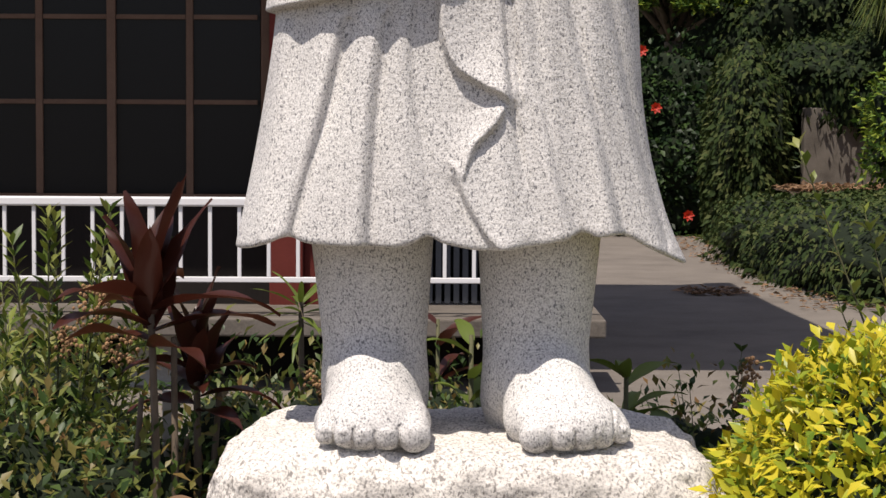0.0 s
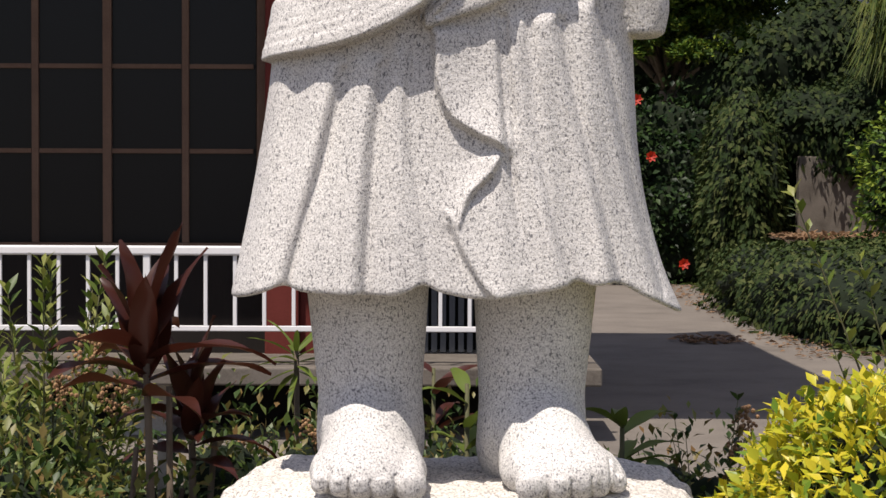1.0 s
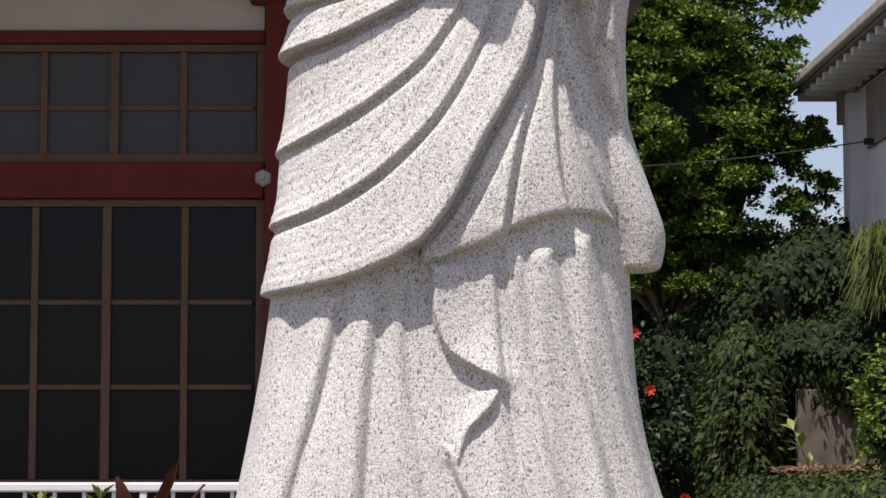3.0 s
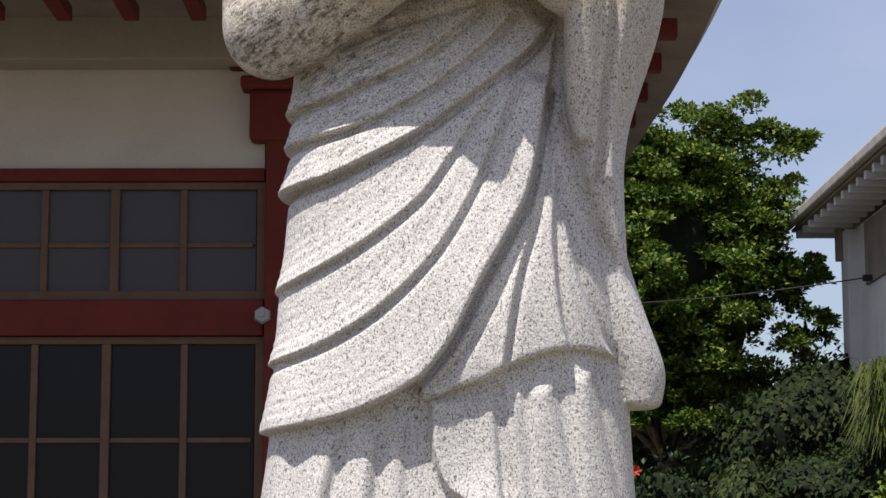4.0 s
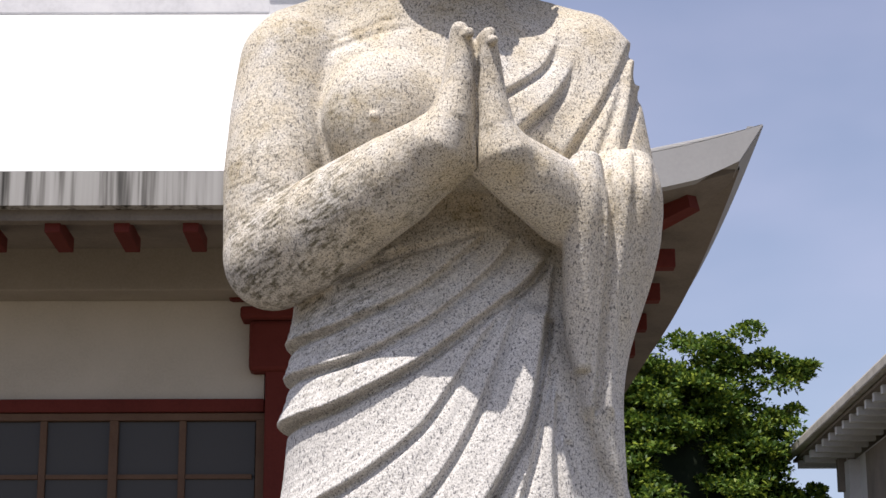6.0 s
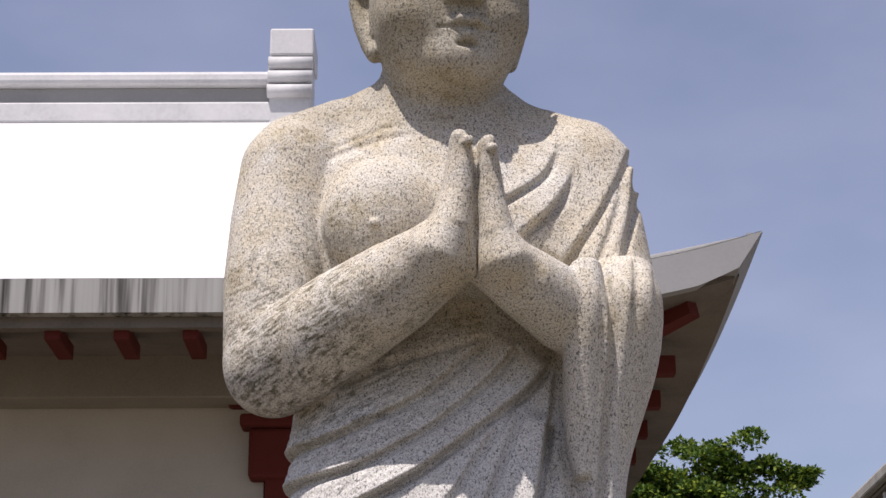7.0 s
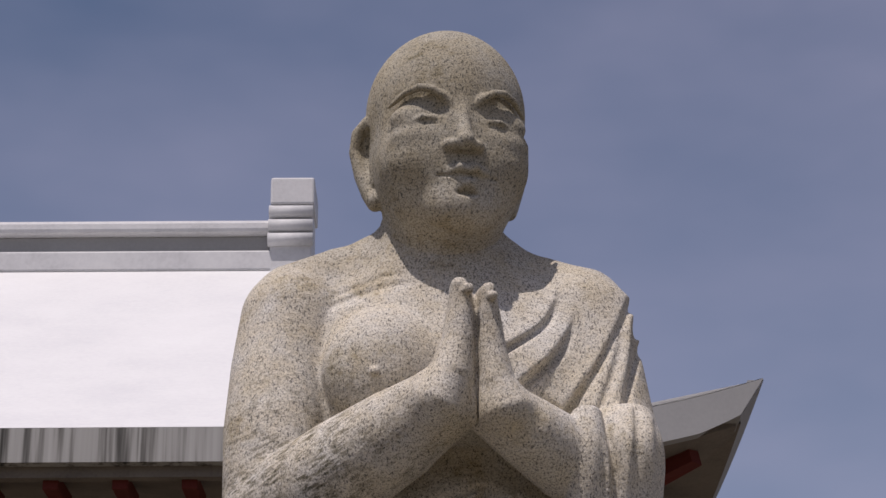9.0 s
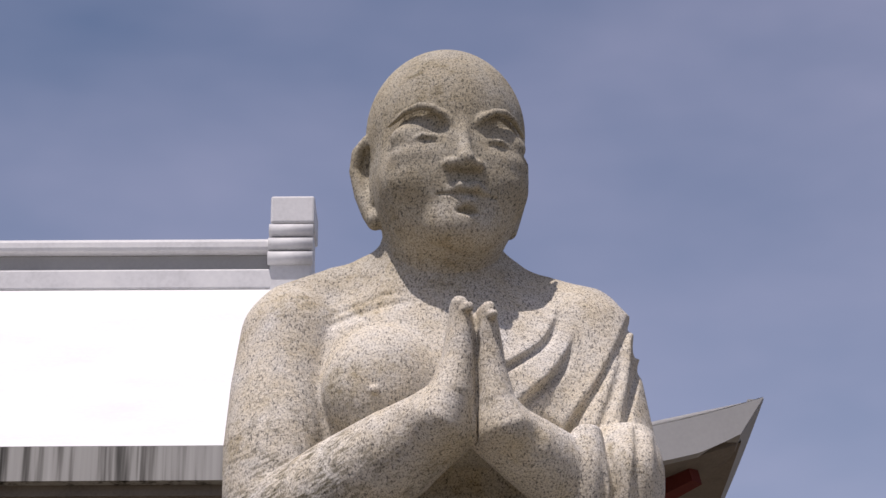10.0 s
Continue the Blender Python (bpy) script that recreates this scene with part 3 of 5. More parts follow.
def folds(lap=(), grooves=(), ridges=(), twists=()):
    """A relief map: laps stand proud on one side of their line and thin out from it; grooves are cut; ridges are rounded."""
    def relief(x, z):
        total = np.zeros((np.size(x), np.size(z)), np.float32)
        proud = np.zeros_like(total)
        for points, height, wide, side, *more in lap:
            edge, cut, comb = (*more, *(0.010, 0.6, 0.0)[len(more):])
            s, there = stroke(x, z, points, 0.035 if cut else 0.012)
            s = s * side
            if comb:
                total += there * comb * np.sin(s * (2 * math.pi / 0.027)) * np.exp(-np.maximum(s, 0) / 0.12) * (s > 0.015)
            proud = np.maximum(proud, there * height * np.where(s > -0.004, np.exp(-np.maximum(s, 0) / wide) * np.clip((s + 0.004) / edge, 0, 1), 0))
            total -= there * height * cut * np.exp(-((s + 0.009) / 0.011) ** 2)
        for points, height, wide, turn in twists:
            # a turned edge: proud on one side of its line, and past the turn on the other
            s, there = stroke(x, z, points, 0.02)
            t = np.clip((stroke.along - turn + 0.12) / 0.24, 0, 1)
            t = t * t * (3 - 2 * t)
            for side, much, wide in ((1, 1 - t, wide), (-1, t, wide * 0.4)):
                q = s * side
                proud = np.maximum(proud, there * much * height * np.exp(-np.maximum(q, 0) / wide) * np.clip((q + 0.004) / 0.014, 0, 1))
        total += proud
        for points, depth, wide in grooves:
            s, there = stroke(x, z, points, 0.12)
            total -= there * depth * np.clip((1 - stroke.along) / 0.25, 0, 1) * np.exp(-(s / wide) ** 2)
        for points, height, wide in ridges:
            s, there = stroke(x, z, points)
            total += there * height * np.exp(-(s / wide) ** 2)
        return total
    return relief


HEM_X, HEM_Z = zip(*HEMLINE[0][0])
hem_x, hem_z = np.array(HEM_X), np.array(HEM_Z)


def hem(x):
    line = curve_through(list(zip(hem_x, hem_z)), 6)
    order = np.argsort(line[:, 0])
    return np.interp(x, line[order, 0], line[order, 1])


def shape_legs(clay):
    for knee, ankle, r0, r1 in (((-0.197, 5.545, 1.42), (-0.187, 5.545, 1.03), 0.172, 0.138), ((0.268, 5.545, 1.42), (0.258, 5.545, 1.03), 0.172, 0.142)):
        clay.limb([knee, ankle, (ankle[0], 5.56, 0.95)], [r0, r1, r1 + 0.01], 0.012)


def shape_feet(clay):
    """Bare feet, the toes side by side."""
    shape_legs(clay)
    for x, turn, toes in ((-0.187, 0, ((-0.072, 5.145, 0.043), (-0.141, 5.125, 0.033), (-0.201, 5.128, 0.030), (-0.256, 5.142, 0.028), (-0.305, 5.168, 0.026))),
                          (0.262, 22, ((0.243, 5.145, 0.043), (0.314, 5.132, 0.033), (0.372, 5.146, 0.030), (0.425, 5.170, 0.028), (0.470, 5.204, 0.026)))):
        dx = 0.062 if turn else 0.002
        clay.limb([(x, 5.485, 1.005), (x + dx * 0.5, 5.39, 0.975), (x + dx, 5.28, 0.935)], [0.14, 0.125, 0.095], 0.05)
        clay.ball((x + dx, 5.285, 0.915), (0.156, 0.180, 0.088), 0.05, (0, 0, turn))
        for tx, ty, r in toes:
            clay.limb([(tx - dx * 0.35, ty + 0.10, 0.945), (tx, ty + 0.03, 0.912), (tx, ty, 0.898)], [r * 0.75, r * 0.95, r], 0.014)
            clay.ball((tx, ty - r * 0.75, 0.912), (r * 0.55, 0.010, r * 0.42), 0.004)
        for a, b in zip(toes, toes[1:]):
            g, back = (a[0] + a[2] + b[0] - b[2]) / 2 if a[0] < b[0] else (a[0] - a[2] + b[0] + b[2]) / 2, max(a[1], b[1]) + 0.010
            clay.join((g - 0.03, 5.0, 0.85), (g + 0.03, back + 0.03, 1.0), lambda x, y, z: np.maximum(np.maximum(np.abs(x - g) - 0.001, y - back), z - 0.962 + 0.5 * np.maximum(0, 5.2 - y)), 0.010, cut=True)


def shape_statue(clay):
    """A standing monk in a draped robe, palms pressed together."""
    # skirt: pleats lap to one side, a sash end curls over it
    pleats = folds([(p, h * 1.35, w, -1, 0.030, 0.25) for p, h, w in SKIRT] + [(SASHTAIL[0][0], 0.024, 0.09, 1, 0.014, 0.2)],
                   [(p, 0.018, 0.009) for p, h, w in GROOVE],
                   [([(x, 1.25), (x * 0.96, 1.48), (x * 0.88, 1.9), (x * 0.86, 2.4)], 0.010, 0.032) for x in (-0.50, -0.37, -0.25, -0.12, 0.17, 0.31, 0.45)],
                   [(SASH[0][0], 0.044, 0.07, 0.60)])
    clay.loft([(1.28, -0.60, 0.705, 5.185, 6.00), (1.36, -0.578, 0.662, 5.195, 5.98), (1.45, -0.556, 0.622, 5.21, 5.96), (1.62, -0.522, 0.575, 5.235, 5.94), (1.78, -0.493, 0.55, 5.255, 5.92),
               (1.97, -0.462, 0.54, 5.27, 5.91), (2.20, -0.45, 0.53, 5.28, 5.90), (2.46, -0.43, 0.50, 5.29, 5.89)], 2.5, 0.0, pleats, hem)
    clay.ball((0.04, 5.60, 1.30), (0.50, 0.34, 0.085), 0.03, cut=True)
    # robe: its bands wind round the hips, its hem overhangs the skirt
    wraps = folds([(p, h, w, 1, 0.010, 0.6, 0.0016) for p, h, w in ROBE] + [(p, h, w, -1) for p, h, w in FAN])
    low_x, low_z = zip(*[*ROBE[-1][0][:4], *HEM[0][0][:]])
    line = curve_through(list(zip(low_x, low_z)), 8)
    order = np.argsort(line[:, 0])

    def robe_floor(x):
        return np.interp(x, line[order, 0], line[order, 1])

    clay.loft([(1.88, -0.45, 0.535, 5.235, 5.93), (2.12, -0.448, 0.53, 5.225, 5.93), (2.38, -0.437, 0.51, 5.235, 5.92), (2.58, -0.423, 0.49, 5.25, 5.91), (2.76, -0.41, 0.48, 5.27, 5.90),
               (2.95, -0.408, 0.48, 5.315, 5.90), (3.15, -0.405, 0.48, 5.38, 5.91), (3.35, -0.38, 0.48, 5.41, 5.91)], 2.4, 0.0, wraps, robe_floor)
    # chest, shoulders, neck
    drape = folds([(p, h * 1.35, w, -1) for p, h, w in CHEST[:4]], [(CHEST[4][0], 0.012, 0.014), ([(a, b + 0.035) for a, b in CHEST[4][0]], 0.008, 0.012)])
    clay.loft([(3.24, -0.36, 0.45, 5.43, 5.92), (3.40, -0.39, 0.48, 5.345, 5.92), (3.58, -0.40, 0.49, 5.315, 5.92), (3.75, -0.40, 0.485, 5.375, 5.90), (3.86, -0.37, 0.44, 5.43, 5.87), (3.94, -0.30, 0.34, 5.48, 5.84), (4.01, -0.20, 0.23, 5.52, 5.80)], 2.3, 0.03, drape)
    clay.ball((-0.145, 5.405, 3.565), (0.180, 0.125, 0.180), 0.022)
    clay.ball((-0.172, 5.277, 3.512), (0.013, 0.010, 0.013), 0.010)
    clay.limb([(0.01, 5.64, 3.80), (0.02, 5.60, 4.2)], [0.20, 0.175], 0.10)
    clay.limb([(-0.14, 5.64, 3.975), (-0.29, 5.62, 3.925), (-0.42, 5.60, 3.845)], [0.085, 0.093, 0.115], 0.06)
    clay.limb([(0.19, 5.64, 3.94), (0.32, 5.62, 3.890), (0.44, 5.60, 3.825)], [0.080, 0.094, 0.112], 0.06)
    # bare arm: shoulder, upper arm, elbow, thick forearm
    clay.limb([(-0.42, 5.58, 3.77), (-0.445, 5.55, 3.60), (-0.462, 5.50, 3.40), (-0.455, 5.46, 3.17)], [0.160, 0.155, 0.148, 0.146], 0.022)
    clay.limb([(-0.455, 5.43, 3.135), (-0.37, 5.37, 3.175), (-0.25, 5.29, 3.235), (-0.11, 5.20, 3.300), (0.00, 5.125, 3.355)], [0.140, 0.148, 0.142, 0.128, 0.105], 0.014)
    # sleeved arm
    arm_folds = folds([(p, h * 0.6, w, -1) for p, h, w in CHEST[2:4]] + [([(0.580, 3.74), (0.565, 3.62), (0.538, 3.50), (0.512, 3.40)], 0.022, 0.05, -1), ([(0.53, 3.66), (0.50, 3.55), (0.46, 3.44)], 0.014, 0.04, -1)])
    clay.limb([(0.425, 5.58, 3.76), (0.45, 5.55, 3.60), (0.48, 5.52, 3.42), (0.495, 5.48, 3.22)], [0.160, 0.157, 0.152, 0.146], 0.03, relief=arm_folds)
    clay.limb([(0.165, 5.12, 3.345), (0.25, 5.175, 3.300), (0.36, 5.27, 3.250), (0.46, 5.42, 3.250)], [0.085, 0.098, 0.112, 0.122], 0.014)
    # the sleeve hangs from the forearm, its first fold narrow and proud
    hang = folds([([(0.436, 3.40), (0.471, 3.193), (0.450, 2.954), (0.43, 2.70)], 0.030, 0.035, -1, 0.012, 0.5), ([(0.545, 3.38), (0.520, 3.113), (0.49, 2.90), (0.485, 2.70)], 0.018, 0.04, -1, 0.014, 0.3),
                  ([(0.60, 3.36), (0.590, 3.15), (0.54, 2.95)], 0.010, 0.03, -1, 0.014, 0.3)])
    clay.loft([(2.42, 0.500, 0.530, 5.42, 5.60), (2.52, 0.450, 0.525, 5.38, 5.62), (2.64, 0.395, 0.520, 5.345, 5.65), (2.76, 0.365, 0.520, 5.32, 5.68), (2.87, 0.352, 0.538, 5.295, 5.70), (2.97, 0.352, 0.572, 5.265, 5.70),
               (3.12, 0.355, 0.623, 5.215, 5.70), (3.26, 0.365, 0.643, 5.18, 5.70), (3.34, 0.385, 0.640, 5.20, 5.68), (3.42, 0.46, 0.615, 5.31, 5.66)], 2.4, 0.008, hang)
    clay.loft([(2.79, 0.380, 0.412, 5.285, 5.40), (2.83, 0.362, 0.432, 5.270, 5.40), (2.90, 0.348, 0.444, 5.250, 5.40), (3.05, 0.347, 0.450, 5.205, 5.40), (3.20, 0.350, 0.464, 5.155, 5.40), (3.30, 0.356, 0.470, 5.145, 5.40), (3.385, 0.372, 0.455, 5.20, 5.40)], 2.6, 0.010)
    clay.loft([(2.085, 0.500, 0.610, 5.44, 5.66), (2.15, 0.485, 0.642, 5.42, 5.67), (2.20, 0.470, 0.632, 5.41, 5.67), (2.31, 0.430, 0.588, 5.40, 5.67), (2.50, 0.36, 0.528, 5.40, 5.68), (2.68, 0.31, 0.505, 5.42, 5.68), (2.82, 0.31, 0.48, 5.45, 5.66)], 2.6, 0.004)
    # slim hands, palm to palm: the heel, the back of the hand, the fingers with their tips
    clay.ball((0.10, 5.34, 3.36), (0.22, 0.13, 0.05), 0.02)
    clay.limb([(0.008, 5.115, 3.355), (0.042, 5.095, 3.43), (0.062, 5.085, 3.52), (0.068, 5.08, 3.60), (0.069, 5.075, 3.668)], [0.090, 0.066, 0.049, 0.041, 0.030], 0.022, 1.5)
    clay.limb([(0.185, 5.115, 3.340), (0.164, 5.095, 3.41), (0.152, 5.085, 3.50), (0.143, 5.08, 3.60), (0.138, 5.075, 3.655)], [0.076, 0.052, 0.040, 0.034, 0.027], 0.022, 1.5)
    for k in range(3):
        y = 5.045 + 0.030 * k
        clay.limb([(0.070, y + 0.01, 3.60), (0.064, y - 0.006, 3.675), (0.070, y - 0.012, 3.686 - 0.008 * abs(k - 1))], [0.026, 0.022, 0.016], 0.014)
        clay.limb([(0.142, y + 0.01, 3.59), (0.144, y - 0.006, 3.660), (0.148, y - 0.012, 3.672 - 0.008 * abs(k - 1))], [0.023, 0.020, 0.015], 0.014)
    clay.ball((0.092, 5.018, 3.658), (0.018, 0.014, 0.015), 0.010)
    clay.ball((0.156, 5.016, 3.636), (0.015, 0.014, 0.013), 0.010)
    clay.join((0.07, 4.9, 3.22), (0.15, 5.25, 3.75), lambda x, y, z: np.maximum(np.abs(x - 0.108 - 0.015 * (3.65 - z)) - 0.002, y - 5.05 - 0.12 * (3.65 - z)), 0.012, cut=True)


def shape_head(clay):
    """The head, turned a little, in its own finer clay."""
    turn = Matrix.Translation((0.038, 5.50, 4.251)) @ Euler((radians(4), 0, radians(11))).to_matrix().to_4x4()

    def at(x, y, z):
        return tuple(turn @ Vector((x, y, z)))

    spin = (4, 0, 11)
    clay.limb([(0.01, 5.64, 3.84), (0.018, 5.60, 4.00), at(0, 0.09, -0.10)], [0.205, 0.182, 0.17], 0.04)
    clay.ball(at(0, 0.03, 0.12), (0.236, 0.265, 0.305), 0.05, spin)
    clay.ball(at(0, 0.035, 0.185), (0.229, 0.245, 0.222), 0.05, spin)
    clay.ball(at(0, -0.045, -0.055), (0.222, 0.205, 0.205), 0.07, spin)
    clay.ball(at(0, -0.095, -0.175), (0.150, 0.135, 0.105), 0.07, spin)
    clay.ball(at(0, -0.185, -0.215), (0.085, 0.060, 0.055), 0.05, spin)
    for s in (-1, 1):
        clay.ball(at(s * 0.118, -0.140, -0.062), (0.090, 0.082, 0.080), 0.06, spin)  # cheeks
        clay.ball(at(s * 0.112, -0.288, 0.094), (0.096, 0.066, 0.044), 0.026, spin, cut=True)  # sockets
        clay.ball(at(s * 0.112, -0.170, 0.056), (0.092, 0.048, 0.056), 0.022, spin)  # lidded eyes
        clay.limb([at(s * 0.052, -0.208, 0.036), at(s * 0.085, -0.228, 0.052), at(s * 0.118, -0.228, 0.053), at(s * 0.150, -0.204, 0.040), at(s * 0.182, -0.172, 0.028)], [0.003, 0.007, 0.007, 0.006, 0.003], 0.010)  # upper lids
        clay.limb([at(s * 0.052, -0.220, 0.026), at(s * 0.085, -0.230, 0.034), at(s * 0.118, -0.230, 0.034), at(s * 0.150, -0.207, 0.025), at(s * 0.182, -0.180, 0.018)], [0.002, 0.004, 0.004, 0.004, 0.002], 0.004, cut=True)  # the slit of the eye
        clay.limb([at(s * 0.034, -0.222, 0.096), at(s * 0.062, -0.236, 0.122), at(s * 0.095, -0.236, 0.141), at(s * 0.128, -0.222, 0.147), at(s * 0.165, -0.190, 0.138), at(s * 0.205, -0.142, 0.108)], [0.008, 0.012, 0.012, 0.012, 0.010, 0.005], 0.014)  # brows
        clay.ball(at(s * 0.102, -0.174, -0.002), (0.096, 0.055, 0.038), 0.030, spin)  # under the eyes
        clay.ball(at(s * 0.036, -0.252, -0.040), (0.026, 0.028, 0.019), 0.012, spin)  # nostrils
        clay.ball(at(s * 0.020, -0.276, -0.058), (0.009, 0.012, 0.010), 0.006, spin, cut=True)
        # ears: a rolled rim round a hollow, a long flat lobe
        w = 0.010 if s < 0 else -0.004
        ear = [(0.200, 0.03, 0.110), (0.230, 0.05, 0.128), (0.254, 0.07, 0.098), (0.258, 0.085, 0.045), (0.240, 0.075, -0.035), (0.216, 0.055, -0.100), (0.203, 0.035, -0.130)]
        clay.limb([at(s * (x + w), y, z) for x, y, z in ear], [0.018, 0.020, 0.020, 0.020, 0.022, 0.025, 0.026], 0.012, 1.3)
        clay.limb([at(s * (0.222 + w), 0.095, 0.08), at(s * (0.225 + w), 0.095, 0.03), at(s * (0.212 + w), 0.06, -0.06)], [0.030, 0.030, 0.026], 0.012, 1.0)
        clay.limb([at(s * (0.210 + w), 0.02, 0.035), at(s * (0.214 + w), 0.025, -0.02), at(s * (0.206 + w), 0.025, -0.07)], [0.014, 0.012, 0.010], 0.010)  # the inner flap
        clay.limb([at(s * (0.228 + w), 0.03, 0.088), at(s * (0.234 + w), 0.045, 0.040), at(s * (0.232 + w), 0.04, -0.02)], [0.019, 0.018, 0.008], 0.006, cut=True)
    clay.limb([at(0, -0.222, 0.100), at(0, -0.250, 0.03), at(0, -0.282, -0.034)], [0.015, 0.018, 0.027], 0.016)  # nose
    clay.limb([at(-0.062, -0.218, -0.124), at(-0.010, -0.258, -0.106), at(0.014, -0.258, -0.112), at(0.034, -0.258, -0.106), at(0.092, -0.212, -0.122)], [0.006, 0.014, 0.012, 0.014, 0.006], 0.010)
    clay.limb([at(-0.046, -0.218, -0.143), at(0.014, -0.246, -0.152), at(0.074, -0.212, -0.143)], [0.008, 0.017, 0.008], 0.010)
    clay.limb([at(-0.072, -0.232, -0.129), at(0.014, -0.268, -0.131), at(0.102, -0.224, -0.129)], [0.004, 0.007, 0.004], 0.004, cut=True)
    clay.ball(at(0.014, -0.246, -0.180), (0.034, 0.020, 0.009), 0.012, spin, cut=True)
    clay.ball(at(0.116, -0.236, 0.034), (0.011, 0.014, 0.010), 0.004, spin, cut=True)


STATUE_Z = 0.87
body = Clay((-0.72, 4.90, 1.24), (0.80, 6.12, 4.10), STEP)
shape_statue(body)
corners, quads = body.skin()
head = Clay((-0.32, 5.08, 3.86), (0.40, 5.95, 4.78), STEP * 0.62)
shape_head(head)
more, extra = head.skin()
feet = Clay((-0.42, 4.98, 0.82), (0.56, 5.80, 1.45), STEP * 0.62)
shape_feet(feet)
low, lowest = feet.skin()
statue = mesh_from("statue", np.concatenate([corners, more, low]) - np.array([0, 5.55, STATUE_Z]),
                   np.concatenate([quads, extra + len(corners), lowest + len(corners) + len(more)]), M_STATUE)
statue.location = (0, 5.55, STATUE_Z)
tagged(statue, "tall speckled grey granite statue of a robed monk on a boulder", "statue")
del body, head, feet


def boulder():
    """The rough block under the statue: flat tool-dressed top, broken sides."""
    bm = bmesh.new()
    bmesh.ops.create_cube(bm, size=2.0)
    bmesh.ops.subdivide_edges(bm, edges=bm.edges[:], cuts=80, use_grid_fill=True)
    for v in bm.verts:
        c = v.co
        # a rounded block
        q = (abs(c.x) ** 7 + abs(c.y) ** 7 + abs(c.z) ** 9) ** (1 / 7.5)
        p = Vector((c.x / q, c.y / q, c.z / q))
        taper = 1 + 0.10 * (0.5 - 0.5 * p.z)
        w = Vector((0.062 + p.x * 0.675 * taper, 5.57 + p.y * 0.50 * taper, 0.42 + p.z * 0.455))
        n = p.normalized()
        big = noise.noise(w * 2.3 + Vector((4, 1, 2))) * 0.05
        mid = abs(noise.noise(w * 6.0)) * 0.045 + noise.noise(w * 14) * 0.016
        small = noise.noise(w * 30) * 0.010 + noise.noise(w * 70) * 0.004
        top = max(0.0, p.z) ** 6
        w += n * (big * (1 - 0.6 * top) - mid * (1 - 0.75 * top) + small)
        v.co = w - Vector((0.05, 5.57, 0))
    return bm


rock = tagged(finish("boulder", boulder(), M_ROCK, smooth=True), "pale rough-hewn granite boulder carrying the statue", "rock")
rock.location = (0.05, 5.57, 0)

# ---- ground, road, planting bed ----
def sheet(name, x0, x1, y0, y1, z, cuts, material, rise=None):
    bm = bmesh.new()
    bmesh.ops.create_grid(bm, x_segments=cuts, y_segments=cuts, size=0.5)
    for v in bm.verts:
        x, y = x0 + (v.co.x + 0.5) * (x1 - x0), y0 + (v.co.y + 0.5) * (y1 - y0)
        v.co = Vector((x, y, z + (rise(x, y) if rise else 0)))
    return finish(name, bm, material, smooth=True)


tagged(sheet("ground", -400, 400, -400, 400, -0.012, 40, M_GROUND), "dry bare ground reaching the horizon", "ground", kind="structure")
tagged(sheet("road", -2.0, 4.6, 9.6, 40, 0.0, 60, M_ROAD, lambda x, y: 0.006 * noise.noise(Vector((x * 1.5, y * 1.5, 0)))), "worn grey-brown asphalt lane", "road", kind="structure")
tagged(sheet("planting_bed", -4.0, 2.6, 3.9, 9.5, 0.06, 60, M_SOIL, lambda x, y: 0.05 * noise.noise(Vector((x * 3, y * 3, 0))) + 0.02 * noise.noise(Vector((x * 12, y * 12, 3)))), "dark soil of the garden bed under the shrubs", "soil", kind="structure")


# ---- the temple hall ----
hall = holder("temple_hall", (0, 13.7, 0), "temple hall with cream walls, dark red beams and a white roof", "building")
WALL, EAVE = 13.7, 12.0


def hall_part(name, bm, material, label="", smooth=False, parent=None):
    ob = part(name, bm, material, parent or hall, label, smooth)
    bring = Matrix.Translation((0, -WALL, 0))
    if not parent:
        ob.data.transform(bring)
    return ob


hall_part("wall", box(-7.5, -1.20, WALL, WALL + 0.2, 4.32, 5.6), M_PLASTER, "cream plaster wall under the eaves")
hall_part("wall", box(-0.95, 0.55, WALL + 0.05, WALL + 0.25, 2.3, 5.6), M_PLASTER, "cream plaster wall")
# board whose black colour paints the shade of the recess
hall_part("door_recess", box(-0.95, 0.55, WALL + 0.5, WALL + 0.6, 0.30, 2.3), M_DARK, "near-black board painting the recess's shade behind the shutters")
for k in range(14):
    hall_part("shutter_slat", box(-0.36 + 0.062 * k, -0.32 + 0.062 * k, WALL + 0.1, WALL + 0.13, 0.48, 2.28, 0.003), M_SLAT)
hall_part("red_panel", box(-0.953, -0.45, WALL - 0.02, WALL + 0.04, 0.47, 1.0, 0.006), M_RED, "dark red panel beside the pillar")
hall_part("wall", box(0.35, 0.55, WALL + 0.25, 18.4, 0.30, 5.6), M_PLASTER, "cream side wall")
hall_part("base_panel", box(-7.5, -1.19, WALL + 0.02, WALL + 0.12, 0.46, 1.17), M_BASE, "near-black panel under the window")
hall_part("wall", box(-7.5, -7.3, WALL + 0.2, 18.4, 0.3, 5.6), M_PLASTER, "cream side wall")
hall_part("wall", box(-7.3, 0.35, 18.2, 18.4, 0.3, 5.6), M_PLASTER, "cream rear wall")
# added board: the room's dimness is painted, there is no room
hall_part("back_screen", box(-7.3, -1.2, WALL + 2.6, WALL + 2.7, 0.3, 5.6), M_DARK, "near-black board painting a dim room behind the glass")
hall_part("floor_slab", box(-7.5, 0.5, WALL, 18.4, 0.30, 0.46), M_CONCRETE)
hall_part("beam", box(-7.5, -1.195, WALL - 0.05, WALL + 0.12, 3.155, 3.40, 0.008), M_RED, "dark red painted beam")
hall_part("beam", box(-7.5, -1.195, WALL - 0.03, WALL + 0.1, 4.235, 4.325, 0.006), M_RED, "dark red painted lintel")
